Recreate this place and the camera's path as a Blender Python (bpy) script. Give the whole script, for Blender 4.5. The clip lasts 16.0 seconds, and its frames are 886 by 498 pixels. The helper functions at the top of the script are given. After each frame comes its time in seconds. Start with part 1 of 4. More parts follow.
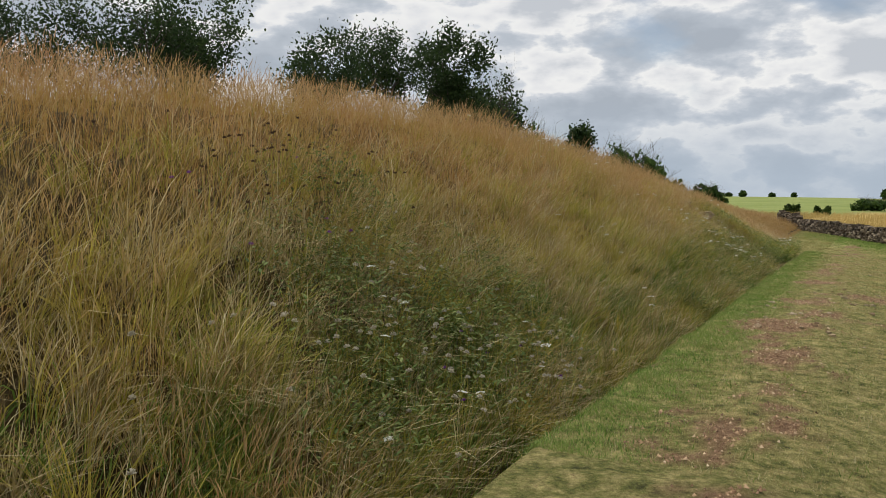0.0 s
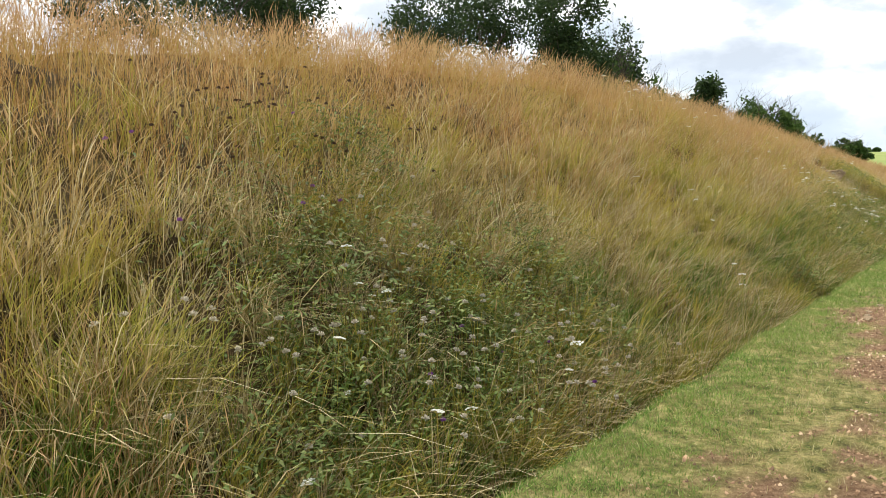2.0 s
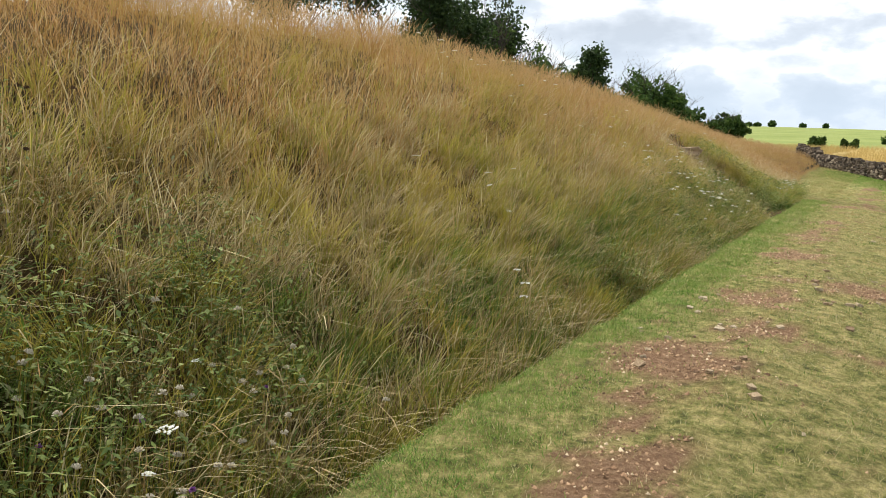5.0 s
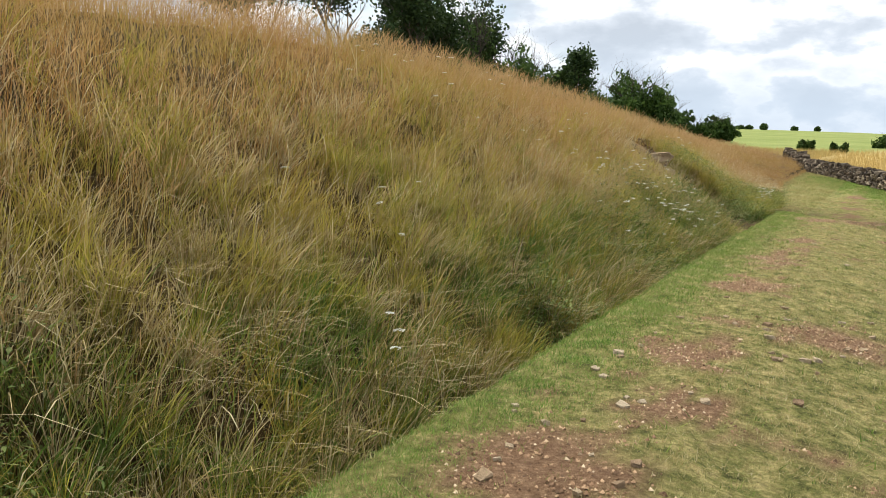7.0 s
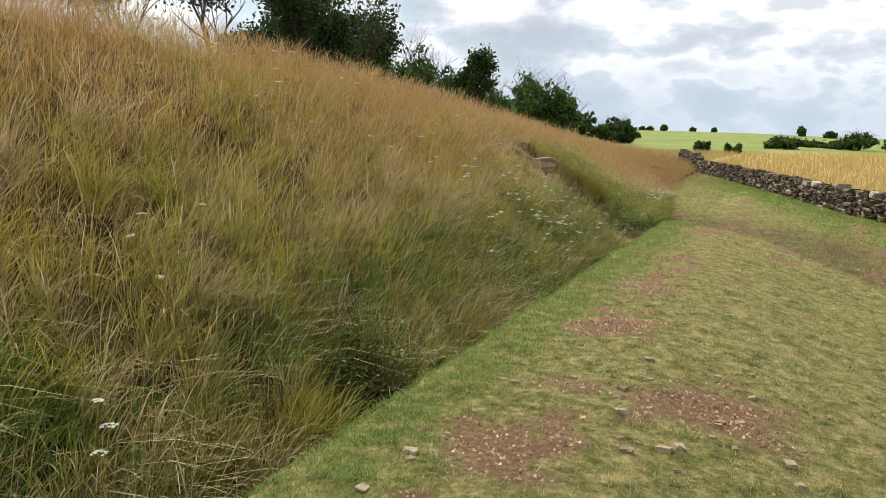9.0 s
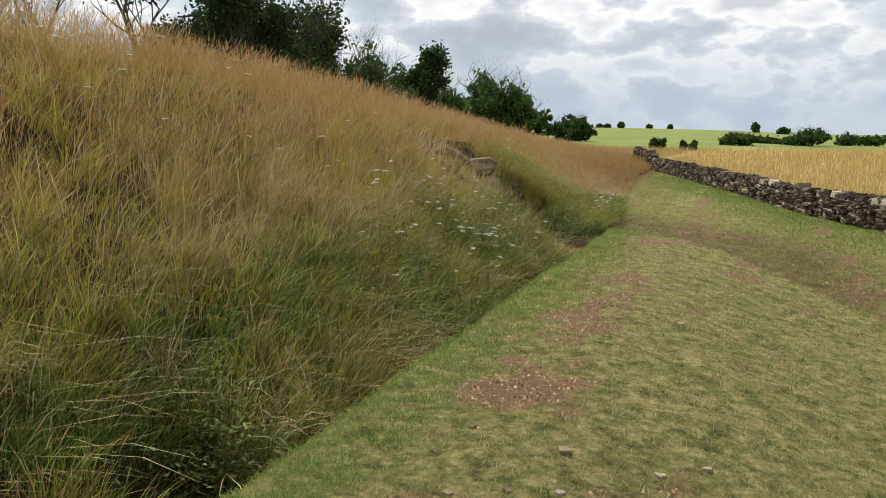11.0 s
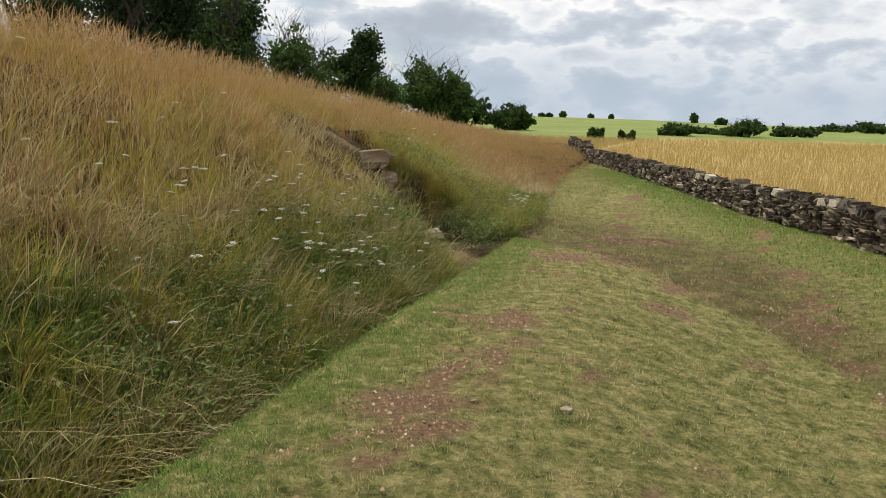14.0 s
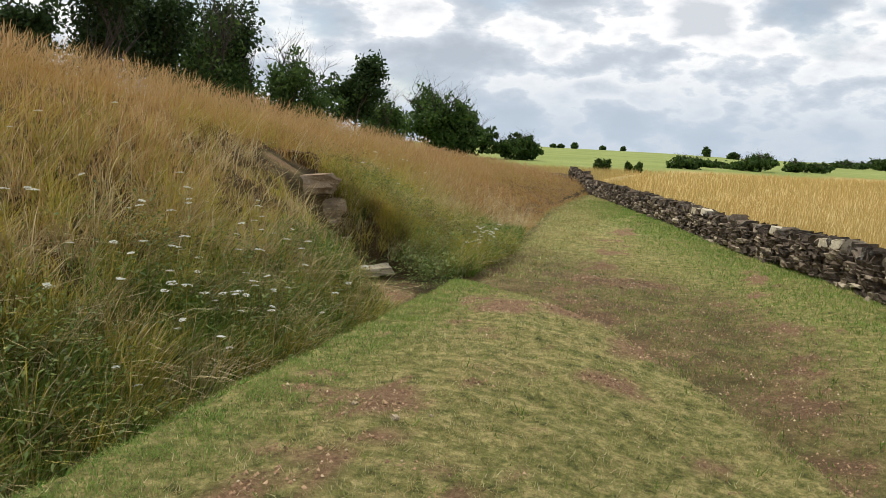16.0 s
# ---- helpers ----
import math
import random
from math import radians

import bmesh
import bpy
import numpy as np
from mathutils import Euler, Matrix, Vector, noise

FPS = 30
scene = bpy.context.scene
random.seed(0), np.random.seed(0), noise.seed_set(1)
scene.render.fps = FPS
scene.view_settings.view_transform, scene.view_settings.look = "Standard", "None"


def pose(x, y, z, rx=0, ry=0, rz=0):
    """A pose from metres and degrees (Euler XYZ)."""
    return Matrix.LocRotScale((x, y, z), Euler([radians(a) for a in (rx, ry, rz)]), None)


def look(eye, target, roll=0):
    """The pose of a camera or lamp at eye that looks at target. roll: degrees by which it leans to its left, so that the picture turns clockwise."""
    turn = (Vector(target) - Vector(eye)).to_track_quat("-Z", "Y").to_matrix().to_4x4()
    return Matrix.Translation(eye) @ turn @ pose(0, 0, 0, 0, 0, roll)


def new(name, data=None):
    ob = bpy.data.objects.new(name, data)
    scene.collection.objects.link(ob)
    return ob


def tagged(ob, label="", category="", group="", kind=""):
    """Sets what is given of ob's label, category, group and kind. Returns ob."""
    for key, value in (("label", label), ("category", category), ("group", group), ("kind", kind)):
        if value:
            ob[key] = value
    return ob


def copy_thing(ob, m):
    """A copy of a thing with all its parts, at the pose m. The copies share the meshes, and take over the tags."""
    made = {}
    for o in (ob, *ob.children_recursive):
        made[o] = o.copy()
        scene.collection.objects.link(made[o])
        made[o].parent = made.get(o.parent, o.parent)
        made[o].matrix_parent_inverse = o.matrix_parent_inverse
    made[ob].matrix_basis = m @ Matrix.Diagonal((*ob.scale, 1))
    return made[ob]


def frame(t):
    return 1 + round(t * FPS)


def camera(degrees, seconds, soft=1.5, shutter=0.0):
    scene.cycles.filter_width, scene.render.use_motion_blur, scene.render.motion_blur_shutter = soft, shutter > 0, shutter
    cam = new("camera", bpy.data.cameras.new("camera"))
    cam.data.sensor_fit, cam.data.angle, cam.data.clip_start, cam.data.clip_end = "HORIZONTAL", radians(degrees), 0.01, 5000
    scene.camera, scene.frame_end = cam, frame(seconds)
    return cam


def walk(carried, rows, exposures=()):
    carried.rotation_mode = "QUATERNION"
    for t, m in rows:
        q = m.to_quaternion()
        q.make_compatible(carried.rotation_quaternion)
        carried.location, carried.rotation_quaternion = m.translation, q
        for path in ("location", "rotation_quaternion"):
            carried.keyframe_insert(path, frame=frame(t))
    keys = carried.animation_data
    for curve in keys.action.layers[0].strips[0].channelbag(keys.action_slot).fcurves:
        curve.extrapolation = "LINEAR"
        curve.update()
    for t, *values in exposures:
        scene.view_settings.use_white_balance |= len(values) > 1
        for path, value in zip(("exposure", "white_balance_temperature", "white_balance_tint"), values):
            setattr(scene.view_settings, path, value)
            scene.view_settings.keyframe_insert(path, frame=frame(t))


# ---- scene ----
cam = camera(55.7, 16.0, soft=0.7)
METRES, EYE, TILT, LEAN, TURN = 15.2, 1.55, -3.4, 0.0, 0.0
ROWS = [
    (0.0, 0.0, 0.0, 0.0, 0.0, 0.0, -0.0),
    (0.5, 0.0172, 0.0221, 0.0005, 4.03, -0.35, -0.36),
    (1.0, 0.0351, 0.0415, 0.0026, 9.09, -1.95, -1.16),
    (1.5, 0.0461, 0.0686, 0.0014, 10.48, -2.59, -0.67),
    (2.0, 0.0575, 0.0968, 0.0076, 8.49, -2.84, -0.06),
    (2.5, 0.0782, 0.1271, 0.0095, 5.76, -4.0, -0.07),
    (3.0, 0.0946, 0.1548, 0.0126, 4.56, -4.86, -1.21),
    (3.5, 0.1041, 0.1875, 0.0183, 2.85, -5.03, -1.53),
    (4.0, 0.1184, 0.2107, 0.0187, 1.59, -5.04, -1.09),
    (6.5, 0.2042, 0.3346, 0.0298, 1.79, -5.21, -1.13),
    (7.0, 0.2187, 0.3643, 0.032, 1.23, -5.0, -1.28),
    (7.5, 0.2356, 0.3929, 0.0338, 0.72, -4.4, -1.69),
    (8.0, 0.2542, 0.4196, 0.0367, 1.65, -4.47, -1.87),
    (8.5, 0.2688, 0.4485, 0.0369, -0.16, -4.88, -1.2),
    (9.0, 0.2801, 0.4761, 0.0427, -4.82, -4.78, -0.78),
    (9.5, 0.2944, 0.5044, 0.0442, -7.01, -5.16, -0.53),
    (12.0, 0.3622, 0.6523, 0.0531, -8.01, -4.68, 0.15),
    (12.5, 0.3773, 0.6801, 0.0545, -11.14, -6.12, 0.23),
    (13.0, 0.3958, 0.7036, 0.0556, -11.24, -6.47, -0.76),
    (13.5, 0.4092, 0.7243, 0.0557, -10.97, -6.22, -1.08),
    (14.0, 0.4253, 0.7507, 0.0582, -11.29, -5.62, -0.5),
    (14.5, 0.4503, 0.775, 0.0566, -10.69, -5.15, -0.88),
    (15.0, 0.4716, 0.8021, 0.0568, -10.55, -5.62, -0.6),
    (15.5, 0.4891, 0.8281, 0.0608, -11.71, -5.42, -0.16),
    (16.0, 0.5086, 0.8474, 0.0586, -10.43, -3.68, -1.65),
]
EXPOSURES = [(0.0, -0.35), (0.5, -0.12), (1.0, 0.08), (1.5, 0.55), (2.5, 0.46), (4.0, 0.38), (7.0, 0.3), (7.5, 0.2), (8.0, 0.05), (8.5, 0.08), (9.0, 0.15), (9.5, -0.05), (12.5, -0.12), (14.5, -0.15), (15.5, -0.15), (16.0, -0.05)]
walk(cam, [(t, pose(0, 0, EYE, TILT, LEAN, TURN) @ pose(METRES * x, METRES * y, METRES * z, 90 + pitch, roll, yaw)) for t, x, y, z, yaw, pitch, roll in ROWS], exposures=EXPOSURES)

# ---- world and sun ----
SUN_EL, SUN_AZ = 54.0, -20.0          # degrees; azimuth from +y towards +x
world = bpy.data.worlds.new("sky")
scene.world = world
world.use_nodes = True
W = world.node_tree
W.nodes.clear()


def wn(kind, **kw):
    n = W.nodes.new(kind)
    for k, v in kw.items():
        n.inputs[k].default_value = v
    return n


def wmath(op, a, b=None):
    n = W.nodes.new("ShaderNodeMath")
    n.operation = op
    for i, v in enumerate((a, b)):
        if v is None:
            continue
        if isinstance(v, (int, float)):
            n.inputs[i].default_value = v
        else:
            W.links.new(v, n.inputs[i])
    return n.outputs[0]


sky = wn("ShaderNodeTexSky")
sky.sky_type, sky.sun_disc = "NISHITA", False
sky.sun_elevation, sky.sun_rotation = radians(SUN_EL), radians(SUN_AZ)
co = W.nodes.new("ShaderNodeTexCoord")
sep = W.nodes.new("ShaderNodeSeparateXYZ")
W.links.new(co.outputs["Generated"], sep.inputs[0])
zz = wmath("ADD", wmath("MAXIMUM", sep.outputs[2], 0.0), 0.9)
comb = W.nodes.new("ShaderNodeCombineXYZ")
W.links.new(wmath("DIVIDE", sep.outputs[0], zz), comb.inputs[0])
W.links.new(wmath("DIVIDE", sep.outputs[1], zz), comb.inputs[1])
W.links.new(wmath("MULTIPLY", sep.outputs[2], 1.8), comb.inputs[2])
n1 = wn("ShaderNodeTexNoise", Scale=3.2, Detail=9.0, Roughness=0.52, Distortion=0.15)
W.links.new(comb.outputs[0], n1.inputs["Vector"])
n2 = wn("ShaderNodeTexNoise", Scale=8.6, Detail=9.0, Roughness=0.52, Distortion=0.0)
shift = W.nodes.new("ShaderNodeVectorMath")
shift.inputs[1].default_value = (7.3, 2.2, 4.0)
W.links.new(comb.outputs[0], shift.inputs[0])
W.links.new(shift.outputs[0], n2.inputs["Vector"])


def wramp(src, stops):
    r = W.nodes.new("ShaderNodeValToRGB")
    r.color_ramp.elements[0].position, r.color_ramp.elements[0].color = stops[0][0], (*stops[0][1], 1)
    r.color_ramp.elements[1].position, r.color_ramp.elements[1].color = stops[-1][0], (*stops[-1][1], 1)
    for p, c in stops[1:-1]:
        e = r.color_ramp.elements.new(p)
        e.color = (*c, 1)
    W.links.new(src, r.inputs[0])
    return r.outputs[0]


low = wramp(sep.outputs[2], [(0.025, (1, 1, 1)), (0.12, (0, 0, 0))])
cover = wramp(n1.outputs["Fac"], [(0.34, (0, 0, 0)), (0.46, (1, 1, 1))])
tone = wramp(n2.outputs["Fac"], [(0.36, (0.54, 0.60, 0.68)), (0.45, (0.66, 0.72, 0.80)), (0.495, (0.84, 0.88, 0.94)), (0.53, (1.16, 1.16, 1.15)), (0.58, (1.04, 1.05, 1.07)), (0.66, (0.74, 0.78, 0.84))])
hz = W.nodes.new("ShaderNodeMix")
hz.data_type = "RGBA"
W.links.new(wmath("MULTIPLY", low, 0.8), hz.inputs[0])
W.links.new(tone, hz.inputs[6])
hz.inputs[7].default_value = (0.56, 0.66, 0.78, 1)
tone = hz.outputs[2]
cover = wmath("MAXIMUM", cover, low)
b_sky = wn("ShaderNodeBackground", Strength=0.1)
W.links.new(sky.outputs[0], b_sky.inputs[0])
b_cloud = wn("ShaderNodeBackground", Strength=0.95)
W.links.new(tone, b_cloud.inputs[0])
mixw = W.nodes.new("ShaderNodeMixShader")
W.links.new(cover, mixw.inputs[0])
W.links.new(b_sky.outputs[0], mixw.inputs[1])
W.links.new(b_cloud.outputs[0], mixw.inputs[2])
outw = W.nodes.new("ShaderNodeOutputWorld")
W.links.new(mixw.outputs[0], outw.inputs[0])

sun = new("sun", bpy.data.lights.new("sun", "SUN"))
sun.data.energy, sun.data.angle, sun.data.color = 4.0, radians(2.5), (1.0, 0.95, 0.86)
sa, se = radians(SUN_AZ), radians(SUN_EL)
sun.matrix_world = look((0, 0, 60), Vector((0, 0, 60)) - Vector((math.sin(sa) * math.cos(se), math.cos(sa) * math.cos(se), math.sin(se))))


# ---- materials ----
def material(name, rough=0.9):
    m = bpy.data.materials.new(name)
    m.use_nodes = True
    t = m.node_tree
    b = t.nodes["Principled BSDF"]
    b.inputs["Roughness"].default_value = rough
    b.inputs["Specular IOR Level"].default_value = 0.2
    return m, t, b


def node(t, kind, **kw):
    n = t.nodes.new(kind)
    for k, v in kw.items():
        n.inputs[k].default_value = v
    return n


def noise_fac(t, scale, detail=5.0, rough=0.6, offset=(0, 0, 0)):
    c = t.nodes.new("ShaderNodeTexCoord")
    mp = t.nodes.new("ShaderNodeMapping")
    mp.inputs["Location"].default_value = offset
    t.links.new(c.outputs["Object"], mp.inputs[0])
    n = node(t, "ShaderNodeTexNoise", Scale=scale, Detail=detail, Roughness=rough)
    t.links.new(mp.outputs[0], n.inputs["Vector"])
    return n.outputs["Fac"]


def ramp(t, fac, stops):
    r = t.nodes.new("ShaderNodeValToRGB")
    el = r.color_ramp.elements
    el[0].position, el[0].color = stops[0][0], (*stops[0][1], 1)
    el[1].position, el[1].color = stops[-1][0], (*stops[-1][1], 1)
    for p, c in stops[1:-1]:
        e = el.new(p)
        e.color = (*c, 1)
    t.links.new(fac, r.inputs[0])
    return r.outputs[0]


def mix(t, fac, a, b, mode="MIX"):
    n = t.nodes.new("ShaderNodeMix")
    n.data_type, n.blend_type = "RGBA", mode
    for sock, v in ((n.inputs[0], fac), (n.inputs[6], a), (n.inputs[7], b)):
        if isinstance(v, (int, float)):
            sock.default_value = v
        elif isinstance(v, tuple):
            sock.default_value = (*v, 1)
        else:
            t.links.new(v, sock)
    return n.outputs[2]


def bump(t, b, fac, strength, dist=0.02):
    n = node(t, "ShaderNodeBump", Strength=strength, Distance=dist)
    t.links.new(fac, n.inputs["Height"])
    t.links.new(n.outputs[0], b.inputs["Normal"])


def plant(name, stops, patch=None, patch_scale=0.6, translucent=0.36, dead=None):
    """Blade or leaf: colour varies piece by piece and in patches; some light goes through."""
    m, t, b = material(name, 0.75)
    geo = t.nodes.new("ShaderNodeNewGeometry")
    col = ramp(t, geo.outputs["Random Per Island"], stops)
    if patch:
        f = ramp(t, noise_fac(t, patch_scale, 4.0), [(0.42, (0, 0, 0)), (0.62, (1, 1, 1))])
        col = mix(t, f, col, mix(t, 0.7, col, patch))
    # a second, finer noise takes random patches to a darker tone
    if dead:
        g = ramp(t, noise_fac(t, 2.6, 5.0, 0.65, (5, 8, 1)), [(0.50, (0, 0, 0)), (0.64, (0.75, 0.75, 0.75))])
        col = mix(t, g, col, dead)
    t.links.new(col, b.inputs["Base Color"])
    tr = t.nodes.new("ShaderNodeBsdfTranslucent")
    t.links.new(col, tr.inputs["Color"])
    mx = node(t, "ShaderNodeMixShader", Fac=translucent)
    t.links.new(b.outputs[0], mx.inputs[1])
    t.links.new(tr.outputs[0], mx.inputs[2])
    t.links.new(mx.outputs[0], t.nodes["Material Output"].inputs[0])
    return m


M_GOLD = plant("dry_gold_grass", [(0.0, (0.30, 0.155, 0.045)), (0.4, (0.47, 0.262, 0.085)), (0.75, (0.54, 0.335, 0.12)), (1.0, (0.60, 0.44, 0.20))], (0.42, 0.33, 0.08), 0.45, dead=(0.22, 0.11, 0.035))
M_SEED = plant("grass_seed_head", [(0.0, (0.36, 0.20, 0.085)), (0.5, (0.49, 0.30, 0.14)), (1.0, (0.60, 0.44, 0.24))], (0.46, 0.33, 0.13), 0.5)
M_GREEN = plant("green_grass", [(0.0, (0.11, 0.13, 0.024)), (0.4, (0.285, 0.31, 0.038)), (0.75, (0.46, 0.41, 0.08)), (1.0, (0.68, 0.57, 0.22))], (0.54, 0.42, 0.08), 0.8, dead=(0.15, 0.095, 0.035))
M_LUSH = plant("lush_grass", [(0.0, (0.07, 0.135, 0.022)), (0.5, (0.17, 0.27, 0.042)), (1.0, (0.34, 0.41, 0.09))], (0.12, 0.20, 0.038), 0.9, dead=(0.06, 0.075, 0.02))
M_STRAW = plant("pale_straw", [(0.0, (0.28, 0.19, 0.085)), (0.5, (0.50, 0.395, 0.19)), (1.0, (0.70, 0.61, 0.38))])
M_FLUFF = plant("fluffy_seed", [(0.0, (0.50, 0.44, 0.33)), (1.0, (0.78, 0.74, 0.64))])
M_HERB = plant("herb_leaf", [(0.0, (0.06, 0.10, 0.022)), (0.5, (0.14, 0.20, 0.045)), (1.0, (0.30, 0.34, 0.11))], (0.10, 0.14, 0.03), 1.2, dead=(0.07, 0.06, 0.02))
M_LAWN = plant("mown_grass", [(0.0, (0.10, 0.145, 0.035)), (0.5, (0.27, 0.31, 0.085)), (0.8, (0.46, 0.44, 0.18)), (1.0, (0.80, 0.72, 0.42))], (0.52, 0.44, 0.20), 1.4, dead=(0.28, 0.21, 0.09))
M_LAWNG = plant("mown_green_grass", [(0.0, (0.06, 0.13, 0.024)), (0.6, (0.18, 0.31, 0.055)), (1.0, (0.40, 0.49, 0.14))], (0.25, 0.32, 0.08), 1.6)
M_DRYLAWN = plant("dry_mown_grass", [(0.0, (0.30, 0.22, 0.095)), (0.5, (0.48, 0.385, 0.18)), (1.0, (0.66, 0.57, 0.32))], (0.36, 0.29, 0.11), 1.5)
M_FIELD = plant("ripe_field_grass", [(0.0, (0.42, 0.29, 0.10)), (0.5, (0.50, 0.36, 0.135)), (1.0, (0.58, 0.45, 0.19))], (0.44, 0.34, 0.12), 0.15)
M_LEAF = plant("tree_leaf", [(0.0, (0.018, 0.035, 0.012)), (0.5, (0.035, 0.065, 0.018)), (1.0, (0.065, 0.105, 0.03))], (0.025, 0.05, 0.016), 0.4, 0.25)
M_LEAF2 = plant("bush_leaf", [(0.0, (0.03, 0.06, 0.015)), (0.5, (0.065, 0.115, 0.025)), (1.0, (0.12, 0.18, 0.045))], (0.045, 0.085, 0.02), 0.5, 0.3)
M_PETAL = plant("white_petal", [(0.0, (0.62, 0.62, 0.52)), (1.0, (0.85, 0.85, 0.78))])
M_PURPLE = plant("purple_petal", [(0.0, (0.20, 0.07, 0.28)), (1.0, (0.36, 0.15, 0.42))])
M_BROWN = plant("dead_flower_head", [(0.0, (0.05, 0.03, 0.018)), (1.0, (0.13, 0.08, 0.045))], None, 1, 0.1)


def bark_material():
    m, t, b = material("bark", 0.95)
    f = noise_fac(t, 9.0, 8.0, 0.7)
    t.links.new(ramp(t, f, [(0.3, (0.035, 0.028, 0.022)), (0.7, (0.13, 0.11, 0.09))]), b.inputs["Base Color"])
    bump(t, b, f, 0.7)
    return m


def stone_material(name, stops, lichen=0.3):
    m, t, b = material(name, 0.95)
    info = t.nodes.new("ShaderNodeObjectInfo")
    geo = t.nodes.new("ShaderNodeNewGeometry")
    add = t.nodes.new("ShaderNodeMath")
    add.operation = "ADD"
    t.links.new(info.outputs["Random"], add.inputs[0])
    t.links.new(geo.outputs["Random Per Island"], add.inputs[1])
    fr = t.nodes.new("ShaderNodeMath")
    fr.operation = "FRACT"
    t.links.new(add.outputs[0], fr.inputs[0])
    col = ramp(t, fr.outputs[0], stops)
    f = noise_fac(t, 22.0, 8.0, 0.7)
    col = mix(t, 0.6, col, ramp(t, f, [(0.3, (0.35, 0.33, 0.30)), (0.7, (1.0, 1.0, 1.0))]), "MULTIPLY")
    g = ramp(t, noise_fac(t, 6.0, 5.0, 0.6, (3, 1, 2)), [(0.56, (0, 0, 0)), (0.68, (lichen, lichen, lichen))])
    col = mix(t, g, col, (0.46, 0.45, 0.38))
    t.links.new(col, b.inputs["Base Color"])
    bump(t, b, f, 0.8, 0.03)
    return m


M_BARK = bark_material()
M_WALL = stone_material("dark_limestone", [(0.0, (0.05, 0.038, 0.028)), (0.45, (0.13, 0.10, 0.072)), (0.8, (0.23, 0.18, 0.13)), (1.0, (0.52, 0.44, 0.32))], 0.35)
M_PALE = stone_material("pale_limestone", [(0.0, (0.50, 0.43, 0.30)), (1.0, (0.66, 0.60, 0.46))], 0.1)
M_RUBBLE = stone_material("tan_limestone", [(0.0, (0.30, 0.20, 0.12)), (0.5, (0.45, 0.34, 0.21)), (1.0, (0.56, 0.46, 0.32))], 0.1)
M_CRUMB = plant("soil_crumb", [(0.0, (0.09, 0.05, 0.025)), (0.5, (0.25, 0.145, 0.078)), (0.9, (0.42, 0.28, 0.16)), (1.0, (0.56, 0.45, 0.30))], None, 1.0, 0.0)
M_RED = stone_material("weathered_pink_limestone", [(0.0, (0.30, 0.21, 0.13)), (1.0, (0.42, 0.32, 0.21))], 0.3)
M_EARTH = stone_material("crumbling_earth", [(0.0, (0.10, 0.06, 0.033)), (1.0, (0.16, 0.10, 0.055))], 0.0)


def ground_material():
    """Soil and turf; the painted zones say what grows where: r bare soil, g dark bank colour (mound, and low ground
    past the lip), b field, a far green.
    """
    m, t, b = material("ground", 1.0)
    zone = t.nodes.new("ShaderNodeVertexColor")
    zone.layer_name = "zone"
    sp = t.nodes.new("ShaderNodeSeparateColor")
    t.links.new(zone.outputs[0], sp.inputs[0])
    fine, mid, big = noise_fac(t, 24.0, 9.0, 0.75), noise_fac(t, 2.2, 7.0, 0.65), noise_fac(t, 0.06, 7.0, 0.6)
    mottle = noise_fac(t, 7.5, 9.0, 0.74, (2, 7, 0))
    turf = ramp(t, mottle, [(0.34, (0.06, 0.065, 0.018)), (0.44, (0.17, 0.18, 0.05)), (0.53, (0.29, 0.265, 0.10)), (0.62, (0.47, 0.40, 0.18)), (0.70, (0.20, 0.125, 0.06))])
    turf = mix(t, 0.75, turf, ramp(t, fine, [(0.30, (0.30, 0.28, 0.22)), (0.66, (1.35, 1.32, 1.2))]), "MULTIPLY")
    soil = ramp(t, fine, [(0.25, (0.10, 0.056, 0.03)), (0.5, (0.22, 0.128, 0.07)), (0.72, (0.40, 0.265, 0.155))])
    col = mix(t, sp.outputs[0], turf, soil)
    bank = mix(t, ramp(t, mid, [(0.35, (0, 0, 0)), (0.65, (1, 1, 1))]), (0.045, 0.032, 0.013), (0.10, 0.065, 0.024))
    col = mix(t, sp.outputs[1], col, bank)
    dry = mix(t, ramp(t, mid, [(0.35, (0, 0, 0)), (0.65, (1, 1, 1))]), (0.46, 0.34, 0.13), (0.55, 0.43, 0.19))
    col = mix(t, sp.outputs[2], col, dry)
    crop = ramp(t, big, [(0.35, (0.17, 0.215, 0.05)), (0.65, (0.25, 0.285, 0.085))])
    col = mix(t, zone.outputs[1], col, crop)
    t.links.new(col, b.inputs["Base Color"])
    bump(t, b, fine, 1.0, 0.05)
    return m


M_GROUND = ground_material()


# ---- plan: s along the ditch's edge, d square to it towards the mound ----
P0, U, N = np.array([0.05, 4.27]), np.array([0.459, 0.8884]), np.array([-0.8884, 0.459])


def sstep(x, a, b):
    v = np.clip((np.asarray(x, float) - a) / (b - a), 0, 1)
    return v * v * (3 - 2 * v)


def xy(s, d):
    s, d = np.asarray(s, float), np.asarray(d, float)
    return P0[0] + s * U[0] + d * N[0], P0[1] + s * U[1] + d * N[1]


def sd(x, y):
    return (x - P0[0]) * U[0] + (y - P0[1]) * U[1], (x - P0[0]) * N[0] + (y - P0[1]) * N[1]


def waves(x, y, size, seed, octaves=3):
    """Smooth value noise from lattice sines, about -1 to 1."""
    rng, out, amp = np.random.RandomState(seed), 0.0, 1.0
    for _ in range(octaves):
        for _ in range(3):
            a, p = rng.uniform(0, 6.28, 2)
            k = 6.28 / size * rng.uniform(0.7, 1.3)
            out = out + amp / 3 * np.sin(k * (x * math.cos(a) + y * math.sin(a)) + p + 1.3 * np.sin(k * 0.6 * (y * math.cos(a) - x * math.sin(a)) + 2 * p))
        size, amp = size / 2.1, amp * 0.55
    return out / 1.3


